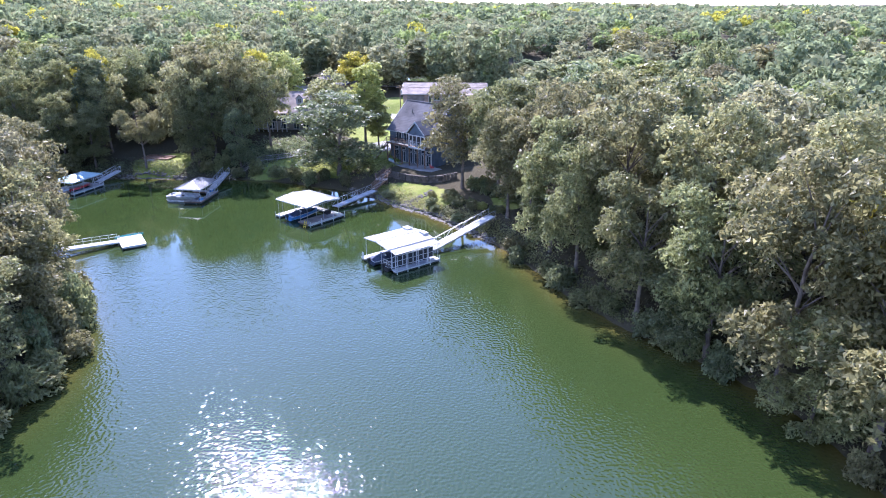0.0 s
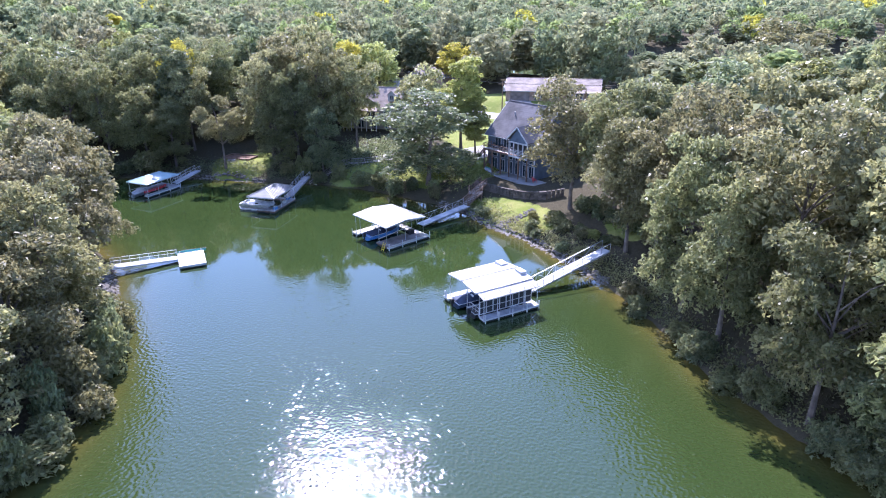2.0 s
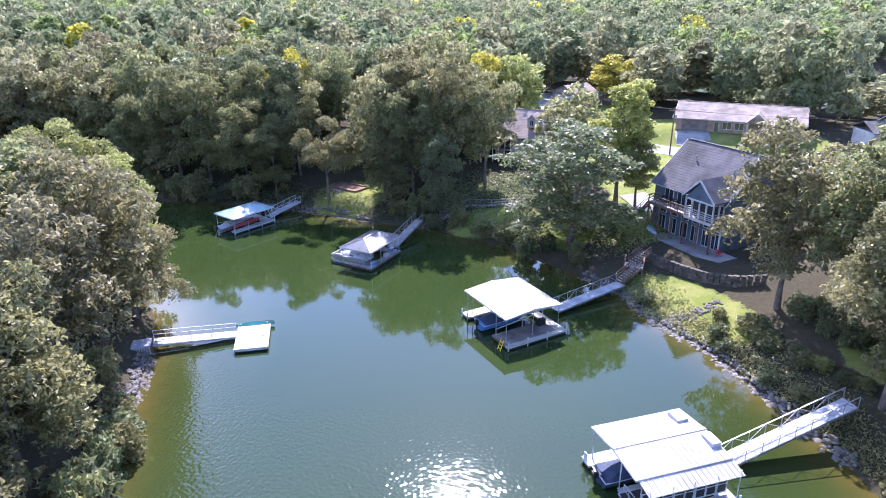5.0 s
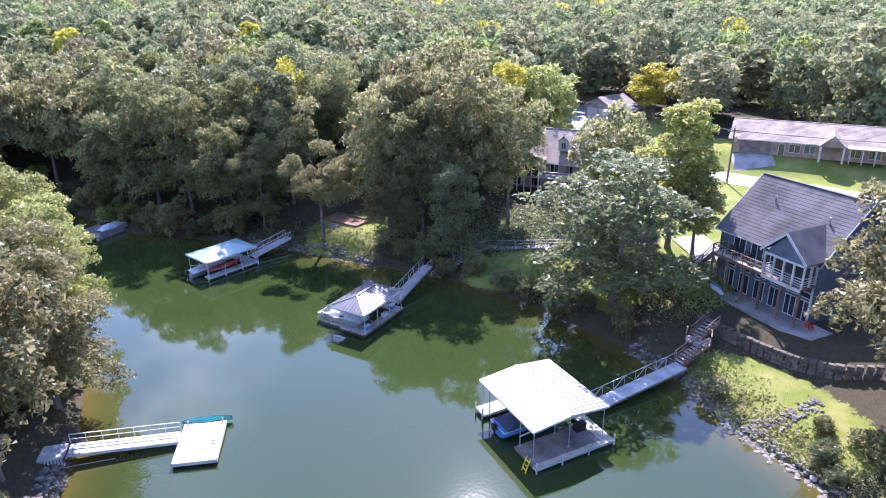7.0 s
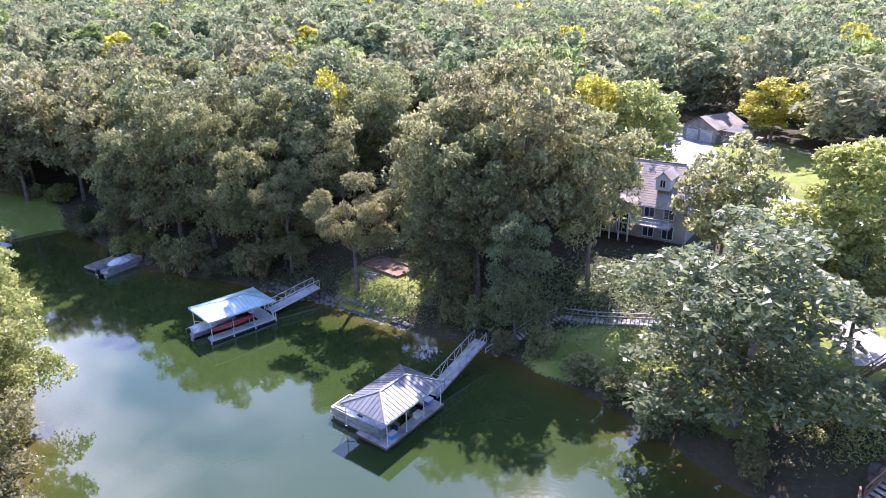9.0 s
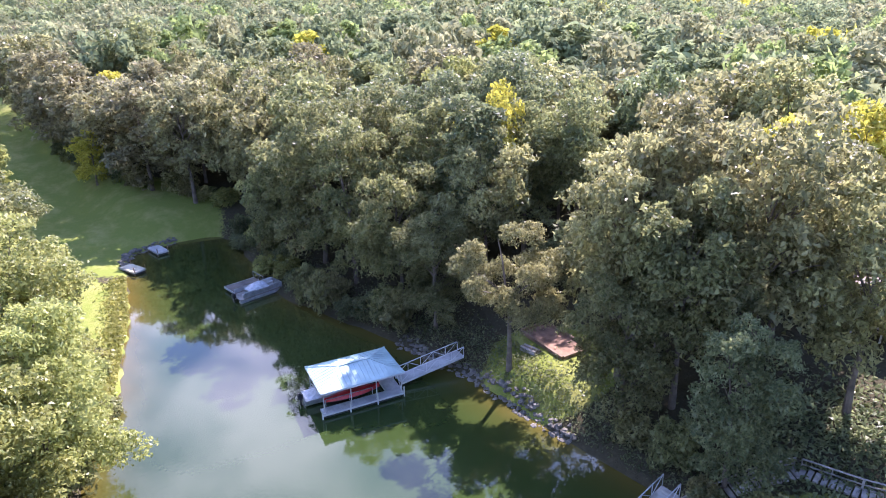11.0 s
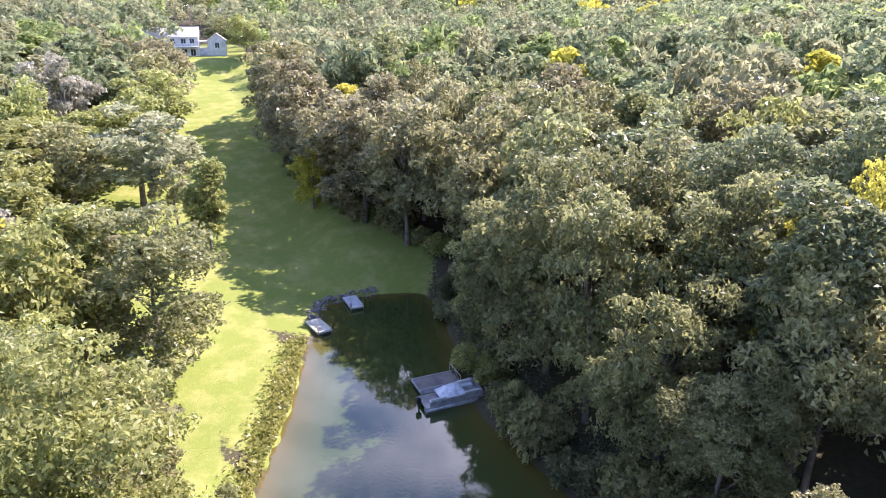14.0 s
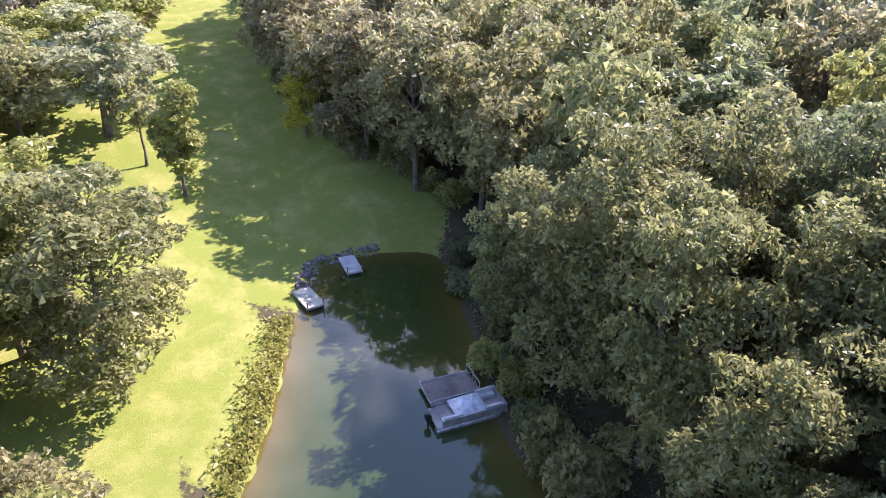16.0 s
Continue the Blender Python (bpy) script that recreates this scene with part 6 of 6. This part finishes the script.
wall = thing("retaining_wall", Matrix.Identity(4), "dark stone retaining wall below the lake house", "wall", kind="structure")
wr = random.Random(9)
wall_line = [(-13.6, 133.4), (-10.5, 131.6), (-7.5, 129.6), (-4.0, 127.6), (-.5, 126.6), (2.5, 126.8)]
block_meshes = []
for i in range(6):
    s = Shape()
    w, d, h = wr.uniform(.55, .8), .45, .36
    c = [(x + wr.uniform(-.05, .05), y + wr.uniform(-.05, .05), z + wr.uniform(-.03, .03)) for z in (0, h) for x, y in ((-w / 2, -d / 2), (w / 2, -d / 2), (w / 2, d / 2), (-w / 2, d / 2))]
    s.add(c, [(0, 3, 2, 1), (4, 5, 6, 7), (0, 1, 5, 4), (1, 2, 6, 5), (2, 3, 7, 6), (3, 0, 4, 7)])
    m = s.mesh("stone")
    m.materials.append(STONE_WALL)
    block_meshes.append(m)
for (ax, ay), (bx, by) in zip(wall_line, wall_line[1:]):
    L = math.hypot(bx - ax, by - ay)
    n = int(L / .66)
    ang = math.degrees(math.atan2(by - ay, bx - ax))
    for i in range(n):
        k = (i + .5) / n
        x, y = ax + (bx - ax) * k, ay + (by - ay) * k
        for row in range(5):
            ob = part("stone", wr.choice(block_meshes), None, wall)
            ob.matrix_world = pose(x + wr.uniform(-.05, .05), y + wr.uniform(-.08, .08) + row * .05, ground_z(x, y) - .45 + row * .35, 0, 0, ang + wr.uniform(-6, 6) + 180 * (row % 2))


def rock_mesh(rng, r):
    """An angular boulder from a squashed, jittered ball."""
    bm = bmesh.new()
    bmesh.ops.create_icosphere(bm, subdivisions=1, radius=r)
    for v in bm.verts:
        v.co *= rng.uniform(.7, 1.2)
        v.co.z *= .65
    m = bpy.data.meshes.new("rock")
    bm.to_mesh(m)
    bm.free()
    return m


rr = random.Random(21)
rocks = [rock_mesh(rr, .27) for _ in range(8)]
for m in rocks:
    m.materials.append(STONE)
riprap = thing("riprap", Matrix.Identity(4), "grey rock riprap along the waterline", "rocks", kind="structure")
RIP = [[(8.2, 99), (5, 104.3), (.7, 109.5), (-3, 114.5), (-8.5, 119), (-11, 122), (-14, 126), (-20, 130)], [(-58, 140.2), (-72, 141.2), (-82, 140.3)], [(-59, 91), (-54, 84), (-62, 95)], [(-127, 125.2), (-132, 127.5), (-133, 135)], [(-2.5, 123.5), (-5.5, 120.8), (-8.0, 118.8)]]
rest_v, rest_f = [], []
count = 0
for line in RIP:
    for (ax, ay), (bx, by) in zip(line, line[1:]):
        L = math.hypot(bx - ax, by - ay)
        nx, ny = -(by - ay) / L, (bx - ax) / L
        for i in range(int(L * 15)):
            k, off = rr.random(), rr.triangular(-.9, 1.2, .1)
            x, y = ax + (bx - ax) * k + nx * off, ay + (by - ay) * k + ny * off
            s = rr.uniform(.5, 1.35)
            m = pose(x, y, max(ground_z(x, y), -.1) + .03, rr.uniform(-20, 20), rr.uniform(-20, 20), rr.uniform(0, 360)) @ Matrix.Scale(s, 4)
            me = rr.choice(rocks)
            if count < 280 and -15 < x < 9 and rr.random() < .7:
                part("rock", me, None, riprap).matrix_world = m
                count += 1
            else:
                b0 = len(rest_v)
                rest_v += [m @ v.co for v in me.vertices]
                rest_f += [tuple(b0 + i for i in p.vertices) for p in me.polygons]
stones = part("loose_stones", Shape().add(rest_v, rest_f), STONE, riprap, "scattered shore stones")
stones["kind"] = "stuff"

# mulch bed with timber edging, timber steps up from the dark dock
bed = thing("garden_bed", pose(-67.4, 149.1, ground_z(-67.4, 149.1), 0, 0, -11), "red-brown mulch bed edged with old timbers", "garden bed")
part("mulch", Shape().box(-3.2, 3.2, -1.6, 1.6, -.3, .12), MULCH, bed)
for y in (-1.75, 1.75):
    part("edging", Shape().box(-3.3, 3.3, y - .12, y + .12, -.3, .35), WOOD, bed)
for x in (-3.35, 3.35):
    part("edging", Shape().box(x - .12, x + .12, -1.6, 1.6, -.3, .35), WOOD, bed)
pile = thing("log_pile", pose(-67.6, 145.2, ground_z(-67.6, 145.2)), "stack of pale weathered logs by the bed", "logs")
for i in range(7):
    part("log", Shape().tube((-.9, (i % 4) * .3, .15 + .27 * (i // 4)), (.9, (i % 4) * .3 + .1, .16 + .27 * (i // 4)), .14, n=7), BARK if i % 2 else DECK, pile)

path_pts = [(-47.6, 139.2), (-44.5, 143.6), (-42.4, 146.2), (-38.5, 146.6), (-31, 148.2), (-26, 149.5)]
hill_path = thing("hillside_steps", Matrix.Identity(4), "grey timber steps climbing the shaded bank", "steps")
for (ax, ay), (bx, by) in zip(path_pts, path_pts[1:]):
    n = max(2, int(math.hypot(bx - ax, by - ay) / .45))
    za, zb = ground_z(ax, ay), ground_z(bx, by)
    d = Vector((bx - ax, by - ay, 0)).normalized()
    s = Vector((-d.y, d.x, 0)) * .6
    for i in range(n):
        k = (i + .5) / n
        c = Vector((ax + (bx - ax) * k, ay + (by - ay) * k, 0))
        c.z = ground_z(c.x, c.y) + .12
        part("tread", Shape().beam(c - s, c + s, .36, .14), DECK, hill_path)
    rail(hill_path, Vector((ax, ay, za)) + s, Vector((bx, by, zb)) + s, max(2, n // 5), .9, DECK, False, True, .08)

# ---- poles and wires ----
def utility_pole(x, y, top, label="weathered wooden utility pole with crossarm"):
    z = ground_z(x, y)
    p = thing("utility_pole", pose(x, y, z), label, "pole", "utility poles")
    part("shaft", Shape().tube((0, 0, -.5), (0, 0, top - z), .16, .11, 8), WOOD, p)
    part("crossarm", Shape().box(-1.0, 1.0, -.06, .06, top - z - .7, top - z - .55), WOOD, p)
    for k in (-.85, 0, .85):
        part("insulator", Shape().tube((k, 0, top - z - .55), (k, 0, top - z - .38), .05, n=6), WHITE, p)
    part("transformer", Shape().tube((.3, 0, top - z - 2.2), (.3, 0, top - z - 1.3), .22, n=10), GALV, p)
    return Vector((x, y, top - .4))


def wire(a, b, sag, label):
    s, last = Shape(), None
    for i in range(15):
        k = i / 14
        p = Vector(a).lerp(Vector(b), k) - Vector((0, 0, sag * 4 * k * (1 - k)))
        if last:
            s.tube(last, p, .035, n=4)
        last = p
    tagged(part("overhead_wire", s, CABLE), label, "wire", "overhead wires")


pa, pb, pc, pd = utility_pole(-12.6, 180.0, 15.6), utility_pole(-62, 214, 17.5), utility_pole(52, 172, 19.0), utility_pole(-330, 117, 40)
utility_pole(-330, 128, 39)
for dx in (-.8, 0, .8):
    wire(pa + Vector((dx, 0, 0)), pb + Vector((dx, 0, 0)), 1.0, "black overhead wire along the lane")
    wire(pa + Vector((dx, 0, 0)), pc + Vector((dx, 0, 0)), 1.2, "black overhead wire along the lane")

# mailbox, fire pit ring and a far boat
mb = thing("mailbox", pose(-31, 198, ground_z(-31, 198)), "small dark mailbox on a post", "mailbox")
part("post", Shape().box(-.06, .06, -.06, .06, 0, 1.1), WOOD, mb)
part("box_body", Shape().tube((-.28, 0, 1.25), (.28, 0, 1.25), .16, n=10), BLACK, mb)
pontoon_boat(pose(17, 296, 0, 0, 0, 200), "white pontoon boat moored on the far arm", 8.0, 2.8)
